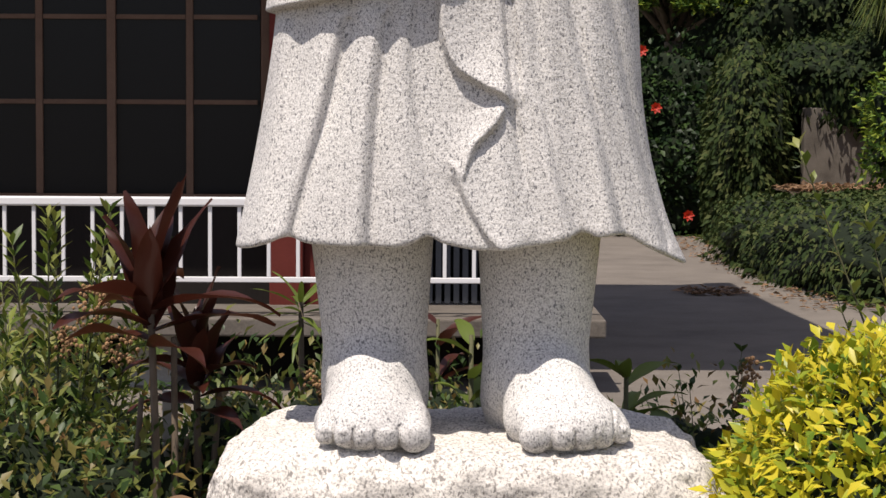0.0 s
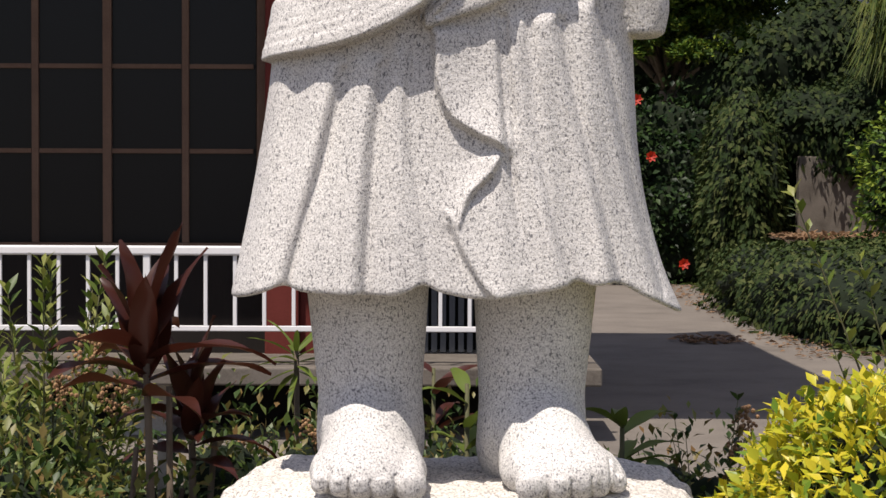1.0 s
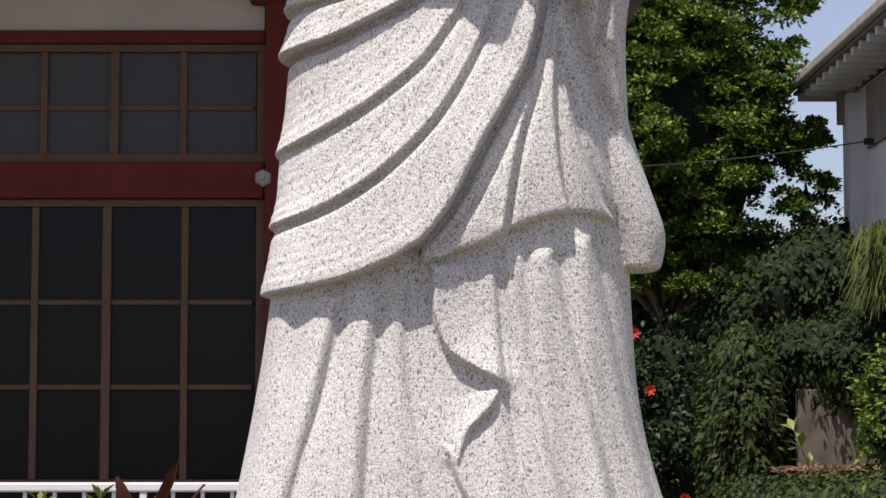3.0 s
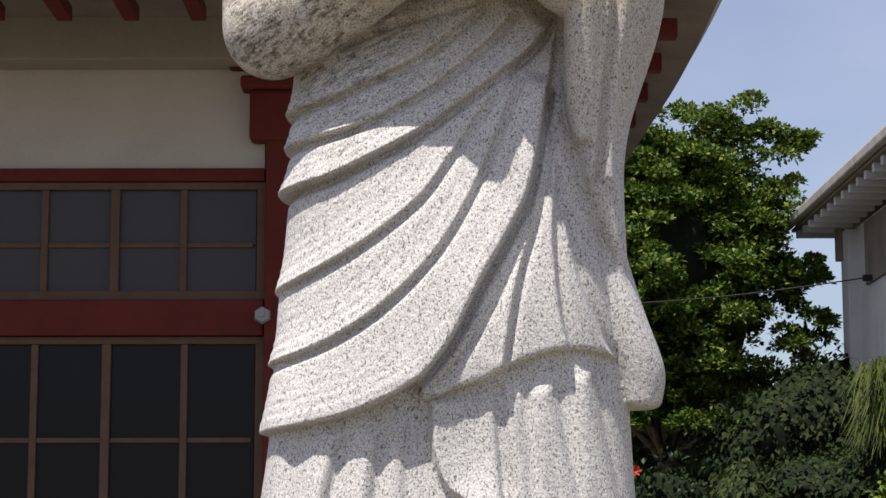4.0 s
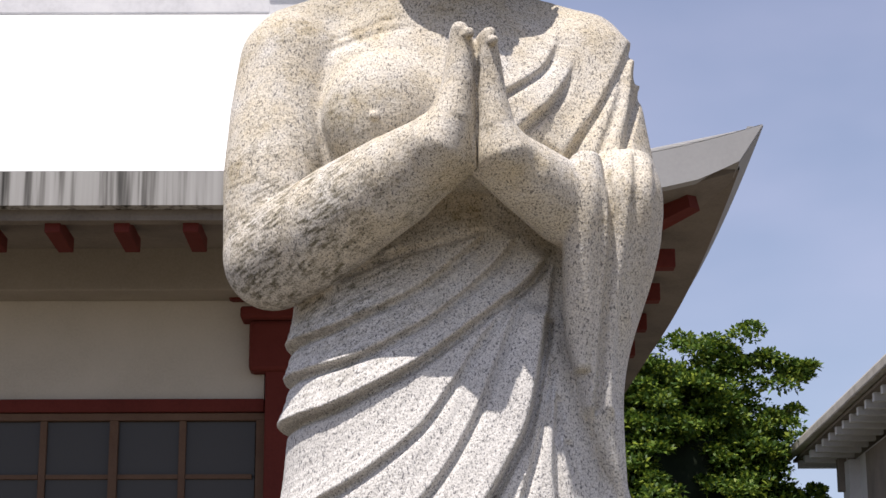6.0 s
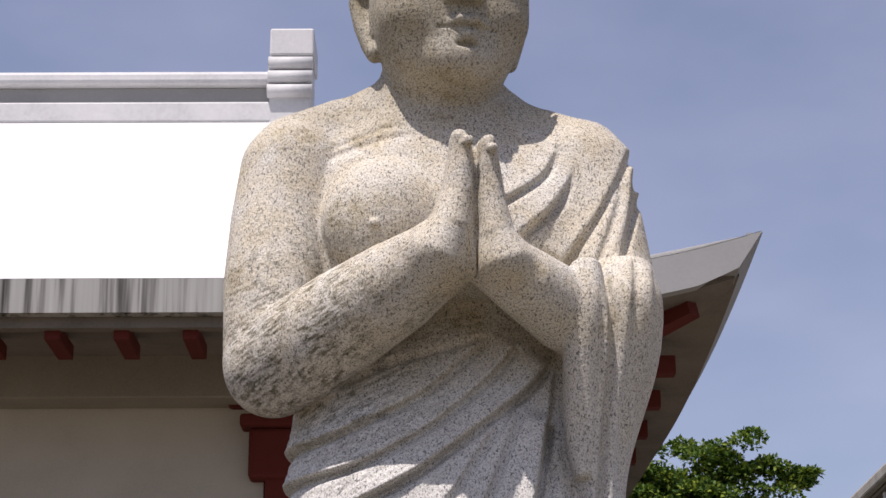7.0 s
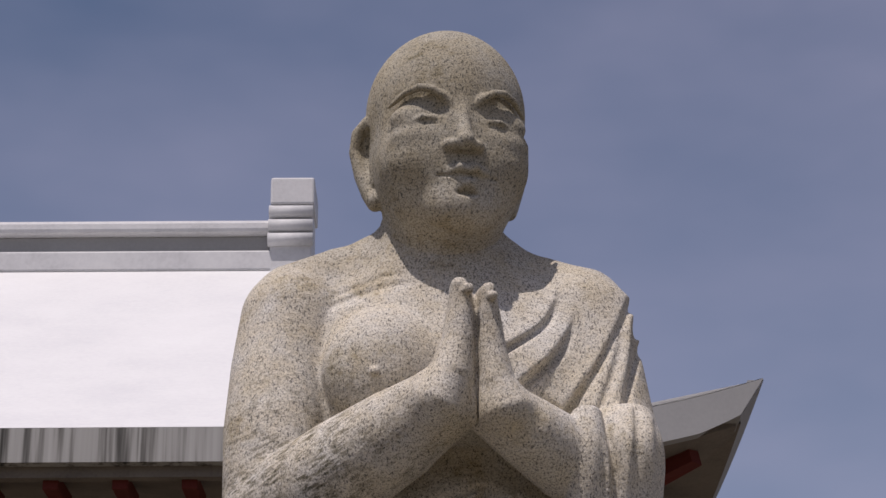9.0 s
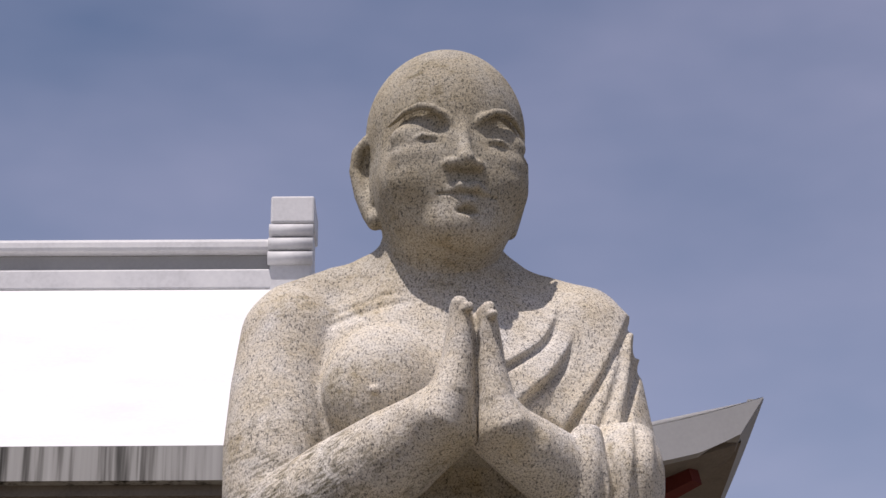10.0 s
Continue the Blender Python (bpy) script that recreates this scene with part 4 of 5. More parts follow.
hall_part("pillar", box(-1.185, -0.955, WALL - 0.10, WALL + 0.13, 0.40, 5.2, 0.012), M_RED, "dark red square pillar")
# stepped bracket on the pillar
hall_part("bracket", box(-1.30, -0.84, WALL - 0.14, WALL + 0.1, 4.50, 4.86, 0.03), M_RED, "red carved bracket")
hall_part("bracket_arm", box(-1.46, -0.70, WALL - 0.12, WALL + 0.08, 5.02, 5.20, 0.03), M_RED)
hall_part("bracket_cap", box(-1.36, -0.78, WALL - 0.2, WALL + 0.1, 4.86, 4.95, 0.02), M_RED)
# hexagonal bolt cover on the beam's end
bm = bmesh.new()
bmesh.ops.create_cone(bm, cap_ends=True, segments=6, radius1=0.062, radius2=0.05, depth=0.05, matrix=pose(-1.195, WALL - 0.13, 3.285, 90, 0, 0))
bmesh.ops.create_cone(bm, cap_ends=True, segments=10, radius1=0.022, radius2=0.018, depth=0.03, matrix=pose(-1.195, WALL - 0.165, 3.285, 90, 0, 0))
hall_part("beam_rosette", bm, M_FASCIA_CLEAN, "small grey hexagonal metal rosette")


def window(x0, x1, z0, z1, columns, rails, thick, glass):
    """A glazed window: outer frame, mullions at the columns, rails at the heights, a pane in each field."""
    win = part("window", box(x0, x1, WALL + 0.00, WALL + 0.09, z1 - 0.05, z1, 0.004), M_BROWN, None, "bronze framed window with dark panes")
    win.data.transform(Matrix.Translation((0, -WALL, 0)))
    win.parent = hall
    def bit(name, bm, mat):
        ob = part(name, bm, mat, win)
        ob.data.transform(Matrix.Translation((0, -WALL, 0)))
        return ob
    bit("frame_bottom", box(x0, x1, WALL, WALL + 0.09, z0, z0 + 0.06, 0.004), M_BROWN)
    bit("jamb", box(x0, x0 + 0.05, WALL + 0.002, WALL + 0.088, z0 + 0.06, z1 - 0.05, 0.004), M_BROWN)
    bit("jamb", box(x1 - 0.06, x1, WALL + 0.002, WALL + 0.088, z0 + 0.06, z1 - 0.05, 0.004), M_BROWN)
    edges = [x0 + 0.05, *columns, x1 - 0.06]
    for i, c in enumerate(columns):
        w = thick[i % len(thick)]
        bit("mullion", box(c - w, c + w, WALL + 0.004 + 0.012 * (i % 2), WALL + 0.085, z0 + 0.06, z1 - 0.05, 0.004), M_BROWN)
    levels = [z0 + 0.06, *rails, z1 - 0.05]
    for r in rails:
        for a, b in zip(edges, edges[1:]):
            bit("glazing_bar", box(a + 0.026, b - 0.026, WALL + 0.022, WALL + 0.07, r - 0.016, r + 0.016, 0.003), M_BROWN)
    for a, b in zip(edges, edges[1:]):
        for p, q in zip(levels, levels[1:]):
            bit("pane", box(a + 0.01, b - 0.01, WALL + 0.045, WALL + 0.051, p + 0.004, q - 0.004), glass)


low_columns = [-2.275 - 1.03 * k + d for k in range(5) for d in (0.535, 0.0)]
window(-7.45, -1.19, 1.17, 3.15, sorted(low_columns), [1.86, 2.44], (0.030, 0.024), M_GLASS)
up_columns = [-2.235 - 0.965 * k + d for k in range(5) for d in (0.475, 0.0)]
window(-7.45, -1.19, 3.405, 4.23, sorted(up_columns), [3.79], (0.030, 0.024), M_PANE_UP)


def eave_lift(x):
    return 0.30 * max(0.0, (x - 0.2) / 1.87) ** 2.0


def roof():
    """Main gable slope, its ends, and the hipped skirt that runs out to the corner."""
    bm = bmesh.new()
    n = 60
    # front slope of the gable, from the eave to the ridge
    def strip(rows, flip=False):
        vs = [[bm.verts.new(p) for p in r] for r in rows]
        for a, b in zip(vs, vs[1:]):
            for i in range(len(a) - 1):
                q = (a[i], a[i + 1], b[i + 1], b[i])
                bm.faces.new(q[::-1] if flip else q)
    ridge_y, ridge_z = 17.0, 8.58
    xs = [-7.6 + (6.35) * i / 20 for i in range(21)]
    rows = []
    for k in range(13):
        u = k / 12
        y = EAVE + (ridge_y - EAVE) * u
        z = 5.46 + (ridge_z - 5.46) * (u + 0.10 * u * (u - 1))
        rows.append([(x, y, z) for x in xs])
    strip(rows)
    strip([[(x, ridge_y + 0.56 * (ridge_y - y), z) for x, y, z in r] for r in rows], True)
    # hipped skirt from the gable's end to the swept corner
    rows = []
    for k in range(9):
        u = k / 8
        row = []
        for i in range(21):
            v = i / 20
            x0, x1 = -1.25, 2.075 - 1.9 * u
            x = x0 + (x1 - x0) * v
            y = EAVE + 1.9 * u
            z = 5.46 + 0.45 * u + (eave_lift(x) * (1 - u))
            row.append((x, y, z))
        rows.append(row)
    strip(rows)
    rows = []
    for k in range(9):
        u = k / 8
        row = []
        for i in range(21):
            v = i / 20
            y = EAVE + 1.9 * u + (7.8 - 3.0 * u) * v
            x = 2.075 - 0.033 * (y - EAVE) - 1.9 * u
            sweep = 0.29 * max(0, 1 - v * 2.2) ** 2 + 0.29 * max(0, v * 2.2 - 1.2) ** 2
            row.append((x, y, 5.46 + 0.45 * u + sweep * (1 - u)))
        rows.append(row)
    strip(rows)
    # gable triangle
    vs = [bm.verts.new(p) for p in ((-1.252, EAVE + 0.1, 5.47), (-1.252, 19.75, 5.47), (-1.252, ridge_y, 8.56))]
    bm.faces.new(vs)
    bmesh.ops.recalc_face_normals(bm, faces=bm.faces[:])
    return bm


hall_part("roof", roof(), M_WHITE, "smooth white painted roof slope", True)


def eave_board(points, top, bottom, material, name, label="", lean=0.0):
    """A fascia with thickness along the points, each x, y and lift; inset makes its back."""
    bm = bmesh.new()
    rings = []
    for (x, y, lift), (nx, ny) in points:
        rings.append([bm.verts.new(p) for p in ((x, y, top + lift), (x + lean * nx, y, bottom + lift), (x + nx * 0.10 + lean * nx, y + ny * 0.10, bottom + lift), (x + nx * 0.10, y + ny * 0.10, top + lift))])
    for a, b in zip(rings, rings[1:]):
        for k in range(4):
            bm.faces.new((a[k], a[(k + 1) % 4], b[(k + 1) % 4], b[k]))
    bm.faces.new(rings[0])
    bm.faces.new(rings[-1][::-1])
    bmesh.ops.recalc_face_normals(bm, faces=bm.faces[:])
    return hall_part(name, bm, material, label)


front = [((-7.6 + 8.6 * i / 40, EAVE, eave_lift(-7.6 + 8.6 * i / 40)), (0, 1)) for i in range(41)]
eave_board(front, 5.458, 5.235, M_FASCIA, "fascia", "white fascia streaked with black rain stains")
corner = [((1.0 + 1.075 * i / 20, EAVE, eave_lift(1.0 + 1.075 * i / 20)), (-max(0.0, (i - 12) / 8), 1)) for i in range(21)]
eave_board(corner, 5.457, 5.215, M_FASCIA_CLEAN, "fascia", "plain pale grey fascia of the swept corner", 0.16)
side = [((2.075 - 0.257 * i / 40, EAVE + 0.004 + 7.8 * i / 40, 0.29 * max(0, 1 - i / 40 * 2.2) ** 2 + 0.29 * max(0, i / 40 * 2.2 - 1.2) ** 2), (-1, 0)) for i in range(41)]
eave_board(side, 5.456, 5.22, M_FASCIA_CLEAN, "fascia", "pale side fascia", 0.16)
eave_board([((x, y + 0.10, l), n) for (x, y, l), n in front], 5.234, 5.165, M_SOFFIT, "drip_board", "brown-grey concrete drip board")


def soffit(front):
    """A thin sloping board under the eaves, swept up with the corner."""
    bm = bmesh.new()
    layers = []
    for dz in (0.0, 0.05):
        rows = []
        for k in range(5):
            if front:
                rows.append([(-7.6 + 9.5 * i / 40, EAVE + 0.11 + 1.58 * k / 4, 5.20 + 0.16 * k / 4 + dz + eave_lift(-7.6 + 9.6 * i / 40) * (1 - k / 4)) for i in range(41)])
            else:
                rows.append([(1.93 - 0.25 * i / 40 - 1.37 * k / 4, EAVE + 0.12 + 7.5 * i / 40, 5.204 + 0.16 * k / 4 + dz + 0.29 * (1 - k / 4) * max(0, 1 - i / 40 * 2.2) ** 2) for i in range(41)])
        layers.append([[bm.verts.new(p) for p in r] for r in rows])
    a, b = layers
    for k in range(4):
        for i in range(40):
            bm.faces.new((a[k][i], a[k + 1][i], a[k + 1][i + 1], a[k][i + 1]))
            bm.faces.new((b[k][i], b[k][i + 1], b[k + 1][i + 1], b[k + 1][i]))
    for i in range(40):
        for k in (0, 4):
            bm.faces.new((a[k][i], a[k][i + 1], b[k][i + 1], b[k][i]))
    bmesh.ops.recalc_face_normals(bm, faces=bm.faces[:])
    return bm


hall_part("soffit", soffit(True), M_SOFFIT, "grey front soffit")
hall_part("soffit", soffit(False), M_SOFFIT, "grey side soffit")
hall_part("cornice", box(-7.5, -1.2, WALL - 0.32, WALL, 5.03, 5.36, 0.01), M_CORNICE, "darker cream cornice band")


def rafter(x):
    bm = bmesh.new()
    return box(x - 0.05, x + 0.05, EAVE + 0.16, EAVE + 0.66, 5.105, 5.205, 0.008, bm)


for k in range(14):
    hall_part("rafter", rafter(-1.55 - 0.437 * k), M_RED)
for k in range(7):
    hall_part("rafter", box(0.5, 1.62, EAVE + 1.05 + 0.95 * k, EAVE + 1.17 + 0.95 * k, 5.10, 5.23, 0.008), M_RED)
hip = tube([(0.4, WALL, 5.12), (1.2, EAVE + 0.75, 5.20), (1.66, EAVE + 0.36, 5.36)], [0.09, 0.085, 0.08], 4)
hall_part("hip_rafter", hip, M_RED, "dark red corner rafter")
# ridge with its end tile
hall_part("ridge", box(-7.6, -1.47, 16.75, 17.25, 8.42, 8.62, 0.02), M_RIDGE)
hall_part("ridge_band", box(-7.6, -1.47, 16.84, 17.16, 8.62, 8.79, 0.01), M_FASCIA_CLEAN)
hall_part("ridge_cap", box(-7.6, -1.47, 16.74, 17.26, 8.79, 8.92, 0.04), M_RIDGE)
hall_part("ridge_end", box(-1.50, -1.10, 16.70, 17.30, 9.05, 9.32, 0.02), M_RIDGE, "white ridge-end ornament with rolled mouldings")
for k, z in enumerate((8.985, 8.85, 8.715)):
    hall_part("ridge_roll", tube([(-1.51 - 0.004 * k, 16.74, z), (-1.11, 16.74, z)], 0.064, 12), M_RIDGE, smooth=True)
hall_part("ridge_block", box(-1.50, -1.12, 16.75, 17.25, 8.2, 9.05, 0.02), M_RIDGE)

# veranda slab and railing
slab = tagged(finish("veranda_slab", box(-7.5, 1.04, 12.62, 13.66, 0.365, 0.48, 0.012), M_SLAB), "weathered concrete veranda slab with an open dark gap beneath", "slab", kind="structure")
# added board: its near-black colour stands for the shaded void below the slab
tagged(finish("veranda_void_shade", box(-7.5, 0.5, 13.5, 13.68, -0.02, 0.364), M_BASE), "near-black board painting the shaded void under the veranda", "wall", kind="structure")
for x in (-6.5, -4.2, -1.9, 0.6):
    tagged(finish("slab_pier", box(x - 0.15, x + 0.15, 13.0, 13.4, -0.02, 0.364), M_CONCRETE), "short concrete pier under the veranda", "pier", "veranda piers", "structure")


def railing():
    rail = holder("railing", (0, 12.75, 0.48), "white painted metal railing along the veranda", "railing")
    def bit(name, bm):
        ob = part(name, bm, M_RAIL, rail)
        ob.data.transform(Matrix.Translation((0, -12.75, -0.48)))
    bit("top_rail", box(-7.4, 0.9, 12.72, 12.78, 1.185, 1.245, 0.012))
    bit("bottom_rail", box(-7.4, 0.9, 12.735, 12.765, 0.70, 0.735, 0.005))
    x = 0.7615
    k = 0
    while x > -7.4:
        if k % 8 == 6:
            bit("post", box(x - 0.022, x + 0.022, 12.73, 12.77, 0.48, 1.186, 0.004))
        else:
            bit("baluster", box(x - 0.012, x + 0.012, 12.738, 12.762, 0.734, 1.186, 0.003))
        x -= 0.1875
        k += 1


railing()

# ---- plants ----
def stems(points_list, radii, name, parent, material=None):
    """Each stem a part of its plant."""
    for pts, r in zip(points_list, radii):
        part(name, tube(pts, r, 6), material or M_STEM, parent, smooth=True)


def mound(name, centre, radii, count, size, material, label, category, wobble=0.25, inner=0.9, power=2.0, hang=False, freq=2.2, slim=0.55, rough=0.12, group=""):
    """A bush or a grown-over bank: a dark heart and a skin of leaves, its outline uneven. hang: leaves lie like shingles."""
    ob = holder(name, (centre[0], centre[1], 0), label, category, group)
    c = np.array((0, 0, centre[2]), float)
    off = Vector(centre)

    def reach(p):
        k = 1 / (abs(p[0]) ** power + abs(p[1]) ** power + abs(p[2]) ** power) ** (1 / power)
        q = Vector(p)
        return k * (1 + wobble * noise.noise(q * freq + off) + 0.45 * wobble * noise.noise(q * freq * 3.1 + off))

    # added heart that blocks light, its dark colour painting the inner shade
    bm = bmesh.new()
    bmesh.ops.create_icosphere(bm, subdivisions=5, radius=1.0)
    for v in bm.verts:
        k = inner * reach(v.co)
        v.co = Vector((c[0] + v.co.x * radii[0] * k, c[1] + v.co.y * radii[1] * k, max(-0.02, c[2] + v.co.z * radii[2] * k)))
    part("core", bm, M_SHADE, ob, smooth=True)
    d = unit(rng.normal(size=(count, 3)) * np.array([radii[1] * radii[2], radii[0] * radii[2], radii[0] * radii[1]]) ** 0.5)
    k = np.array([reach(p) for p in d])[:, None] * (1 - rough + rough * 1.4 * rng.random((count, 1)))
    at = c + d * np.array(radii) * k
    out = unit(d / np.array(radii))
    ok = (at[:, 2] > 0.0) & (out[:, 1] < 0.75)
    at, out = at[ok], out[ok]
    rnd = rng.normal(size=out.shape)
    if hang:
        tangent = unit(rnd - (rnd * out).sum(1)[:, None] * out)
        way = unit(0.7 * tangent + np.array([0, 0, -0.8]) + 0.5 * out)
        up = out
    else:
        way = unit(out + 0.75 * rnd + np.array([0, 0, 0.15]))
        up = out + np.array([0, 0, 0.6])
    s = 0.6 + 0.8 * rng.random(len(at))
    lv = leaves("leaves", at, way, up, size * s, size * slim * s, material)
    lv.parent = ob
    return ob


def sprig_plant(name, base, sprigs, material, label, category, leaf=0.06, slim=0.4, step=0.035, seeds=(), spread=1.0, group="", stem=0.006):
    """An open shrub: bent stems from one foot, each set with leaves in pairs. sprigs: foot and tip offsets from the base."""
    ob = holder(name, base, label, category, group)
    lines, radii, at, way, size = [], [], [], [], []
    for foot, tip in sprigs:
        a, b = Vector(foot), Vector(tip)
        mid = a.lerp(b, 0.5) + Vector((rng.normal() * 0.03, rng.normal() * 0.03, 0.05))
        pts = [a.lerp(mid, t).lerp(mid.lerp(b, t), t) for t in (0, 0.2, 0.4, 0.6, 0.8, 1.0)]
        lines.append(pts)
        radii.append([stem * (1 - 0.13 * i) for i in range(6)])
        length = (b - a).length
        n = max(3, int(length * 0.75 / step))
        for i in range(n):
            t = 0.25 + 0.75 * i / (n - 1)
            p = a.lerp(mid, t).lerp(mid.lerp(b, t), t)
            axis = (b - a).normalized()
            for s in (0, 1, 2):
                ang = i * 2.4 + s * 2.1 + rng.normal() * 0.3
                side = axis.orthogonal().normalized()
                side = Matrix.Rotation(ang, 3, axis) @ side
                at.append(p)
                way.append(side * spread + axis * (0.5 + 0.7 * t) + Vector((0, 0, 0.1)))
                size.append(leaf * (0.7 + 0.6 * rng.random()))
    stems(lines, radii, "stem", ob)
    size = np.array(size)
    lv = leaves("leaves", np.array(at), np.array(way), np.tile((0, 0, 1.0), (len(at), 1)) + 0.3 * rng.normal(size=(len(at), 3)), size, size * slim, material, 0.2)
    lv.parent = ob
    for c, r, n in seeds:
        bm = bmesh.new()
        for _ in range(n):
            d = Vector(unit(rng.normal(size=3))) * r * rng.random() ** 0.4
            bmesh.ops.create_icosphere(bm, subdivisions=1, radius=0.006 + 0.004 * rng.random(), matrix=Matrix.Translation(Vector(c) + Vector((d.x, d.y, d.z * 1.3))))
        part("seed_head", bm, M_SEED, ob, "dry brown seed cluster")
    return ob


def ribbon(base, way, length, width, droop, parent, material, name="leaf", twist=0.0):
    """One long blade: widest at a third, creased along its rib, arching over."""
    way = Vector(way).normalized()
    bm = bmesh.new()
    rows, p, d = [], Vector(base), way.copy()
    n = 10
    flat = Vector((way.x, way.y, 0))
    side0 = Vector((-way.y, way.x, 0)).normalized() if flat.length > 0.05 else Vector((1, 0, 0))
    side0 = Matrix.Rotation(twist, 3, way) @ side0
    for i in range(n + 1):
        t = i / n
        w = width * (math.sin(math.pi * min(1, (0.06 + t * 0.94)) ** 0.75)) * 0.5 + 0.001
        up = d.cross(side0).normalized()
        up = up if up.z > 0 else -up
        ripple = 0.08 * width * math.sin(9 * t + twist * 3)
        rows.append([bm.verts.new(p - side0 * w + up * (w * 0.35 + ripple)), bm.verts.new(p), bm.verts.new(p + side0 * w + up * (w * 0.35 - ripple))])
        d = (d + Vector((0, 0, -droop / n * (0.4 + 1.6 * t)))).normalized()
        p = p + d * length / n
    for a, b in zip(rows, rows[1:]):
        bm.faces.new((a[0], a[1], b[1], b[0]))
        bm.faces.new((a[1], a[2], b[2], b[1]))
    return part(name, bm, material, parent, smooth=True)


def cordyline(base, height, lean, seed, big=1.0):
    r = random.Random(seed)
    ob = holder("cordyline", base, "cordyline with long dark purple-red leaves in the garden bed", "plant")
    top = Vector((lean, 0, height))
    stems([[Vector((0, 0, 0)), top * 0.5 + Vector((0.02, 0, 0)), top], [Vector((0.05, 0.03, 0)), Vector((0.07, 0.04, height * 0.5)), Vector((lean + 0.07, 0.02, height * 0.85))],
           [Vector((-0.04, 0.03, 0)), Vector((-0.05, 0.02, height * 0.5)), Vector((lean - 0.03, 0.02, height * 0.7))]], [[0.016, 0.014, 0.011], [0.014, 0.012, 0.01], [0.012, 0.011, 0.009]], "stem", ob, M_BARK)
    # upright young blades, then arching ones lower down
    for k in range(9):
        a = k * 2.4 + r.random()
        s = 0.30 + 0.30 * k / 9
        ribbon(top + Vector((0, 0, -0.02 * k)), (math.cos(a) * s, math.sin(a) * s, 1.0), (0.29 + 0.12 * r.random()) * big, 0.100 * big, 0.12 + 0.05 * k, ob, M_PURPLE, twist=r.random() - 0.5)
    for k in range(8):
        a = k * 2.4 + 0.7 + r.random()
        s = 0.9 + 0.3 * r.random()
        ribbon(top + Vector((0.01 * math.cos(a), 0.01 * math.sin(a), -0.06 - 0.022 * k)), (math.cos(a) * s, math.sin(a) * s, 0.55 - 0.05 * k), (0.30 + 0.14 * r.random()) * big, 0.096 * big, 0.5 + 0.6 * r.random(), ob, M_PURPLE, twist=(r.random() - 0.5) * 0.8)
    return ob


def tree(name, base, trunk, crown, clumps, count, leaf, material, label, core=0.62, seed=3, spurs=()):
    """A trunk with limbs and a crown of leaf clumps with gaps. crown: centre and radii; spurs: clumps that stick out."""
    ob = holder(name, base, label, "tree")
    r = np.random.default_rng(seed)
    c, rad = np.array(crown[0], float), np.array(crown[1], float)
    d = unit(r.normal(size=(clumps, 3)))
    pos = c + d * rad * (0.62 + 0.36 * r.random((clumps, 1)))
    size = (0.19 + 0.13 * r.random(clumps)) * rad.mean()
    if len(spurs):
        pos = np.concatenate([pos, np.array([s[:3] for s in spurs], float)])
        size = np.concatenate([size, np.array([s[3] for s in spurs], float)])
    limbs = pos
    pos = np.repeat(pos, 6, 0) + np.repeat(size, 6)[:, None] * r.normal(size=(len(pos) * 6, 3)) * np.array([0.42, 0.42, 0.36])
    size = np.repeat(size, 6) * (0.40 + 0.32 * r.random(len(pos)))
    bm = bmesh.new()
    fork = Vector((0, 0, trunk[0]))
    tube([Vector((0, 0, -0.02)), fork * 0.5 + Vector((0.08, 0, 0)), fork], [trunk[1], trunk[1] * 0.8, trunk[1] * 0.7], 10, bm)
    part("trunk", bm, M_BARK, ob, smooth=True)
    for p in limbs[:: max(1, len(limbs) // 34)]:
        q = Vector(p)
        part("limb", tube([fork, fork.lerp(q, 0.45) + Vector((0, 0, 0.1)), fork.lerp(q, 0.82)], [trunk[1] * 0.4, trunk[1] * 0.2, 0.015], 6), M_BARK, ob, smooth=True)
    # added core in the crown: dark colour stands for shade between the clumps
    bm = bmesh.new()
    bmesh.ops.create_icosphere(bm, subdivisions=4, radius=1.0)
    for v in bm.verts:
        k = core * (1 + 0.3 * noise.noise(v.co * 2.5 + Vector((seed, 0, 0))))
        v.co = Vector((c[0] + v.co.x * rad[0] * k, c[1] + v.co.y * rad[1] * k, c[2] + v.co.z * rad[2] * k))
    part("crown_shade_core", bm, M_SHADE, ob, smooth=True)
    lv = clump_leaves("crown", pos, size, count, leaf, leaf * 0.6, material, 0.7)
    lv.parent = ob
    return ob


def scatter(name, x0, x1, y0, y1, z, count, size, material, label):
    at = np.stack([x0 + (x1 - x0) * rng.random(count), y0 + (y1 - y0) * rng.random(count), np.full(count, z) + 0.012 * rng.random(count)], 1)
    way = unit(rng.normal(size=(count, 3)) * np.array([1, 1, 0.12]))
    s = size * (0.6 + 0.8 * rng.random(count))
    return tagged(leaves(name, at, way, np.tile((0, 0, 1.0), (count, 1)) + 0.25 * rng.normal(size=(count, 3)), s, s * 0.5, material, 0.0, 0.25), label, "leaves", kind="stuff")


# golden bush beside the boulder
mound("golden_bush", (1.24, 5.12, 0.42), (0.60, 0.70, 0.74), 24000, 0.050, M_YELLOW, "rounded golden-leaved bush growing beside the boulder", "bush", 0.16, 0.86, rough=0.16, slim=0.42)

# shrubs to the other side of the boulder
mound("garden_shrub", (-1.35, 6.15, 0.30), (0.85, 0.60, 0.50), 9000, 0.052, M_SHRUB, "low mixed green shrub with reddish leaves", "shrub", 0.35, 0.8, rough=0.3, slim=0.42, freq=3, group="garden shrubs")
mound("garden_shrub", (-0.62, 6.6, 0.28), (0.55, 0.55, 0.60), 5500, 0.050, M_SHRUB, "low green shrub behind the boulder", "shrub", 0.4, 0.75, rough=0.35, slim=0.42, freq=3, group="garden shrubs")
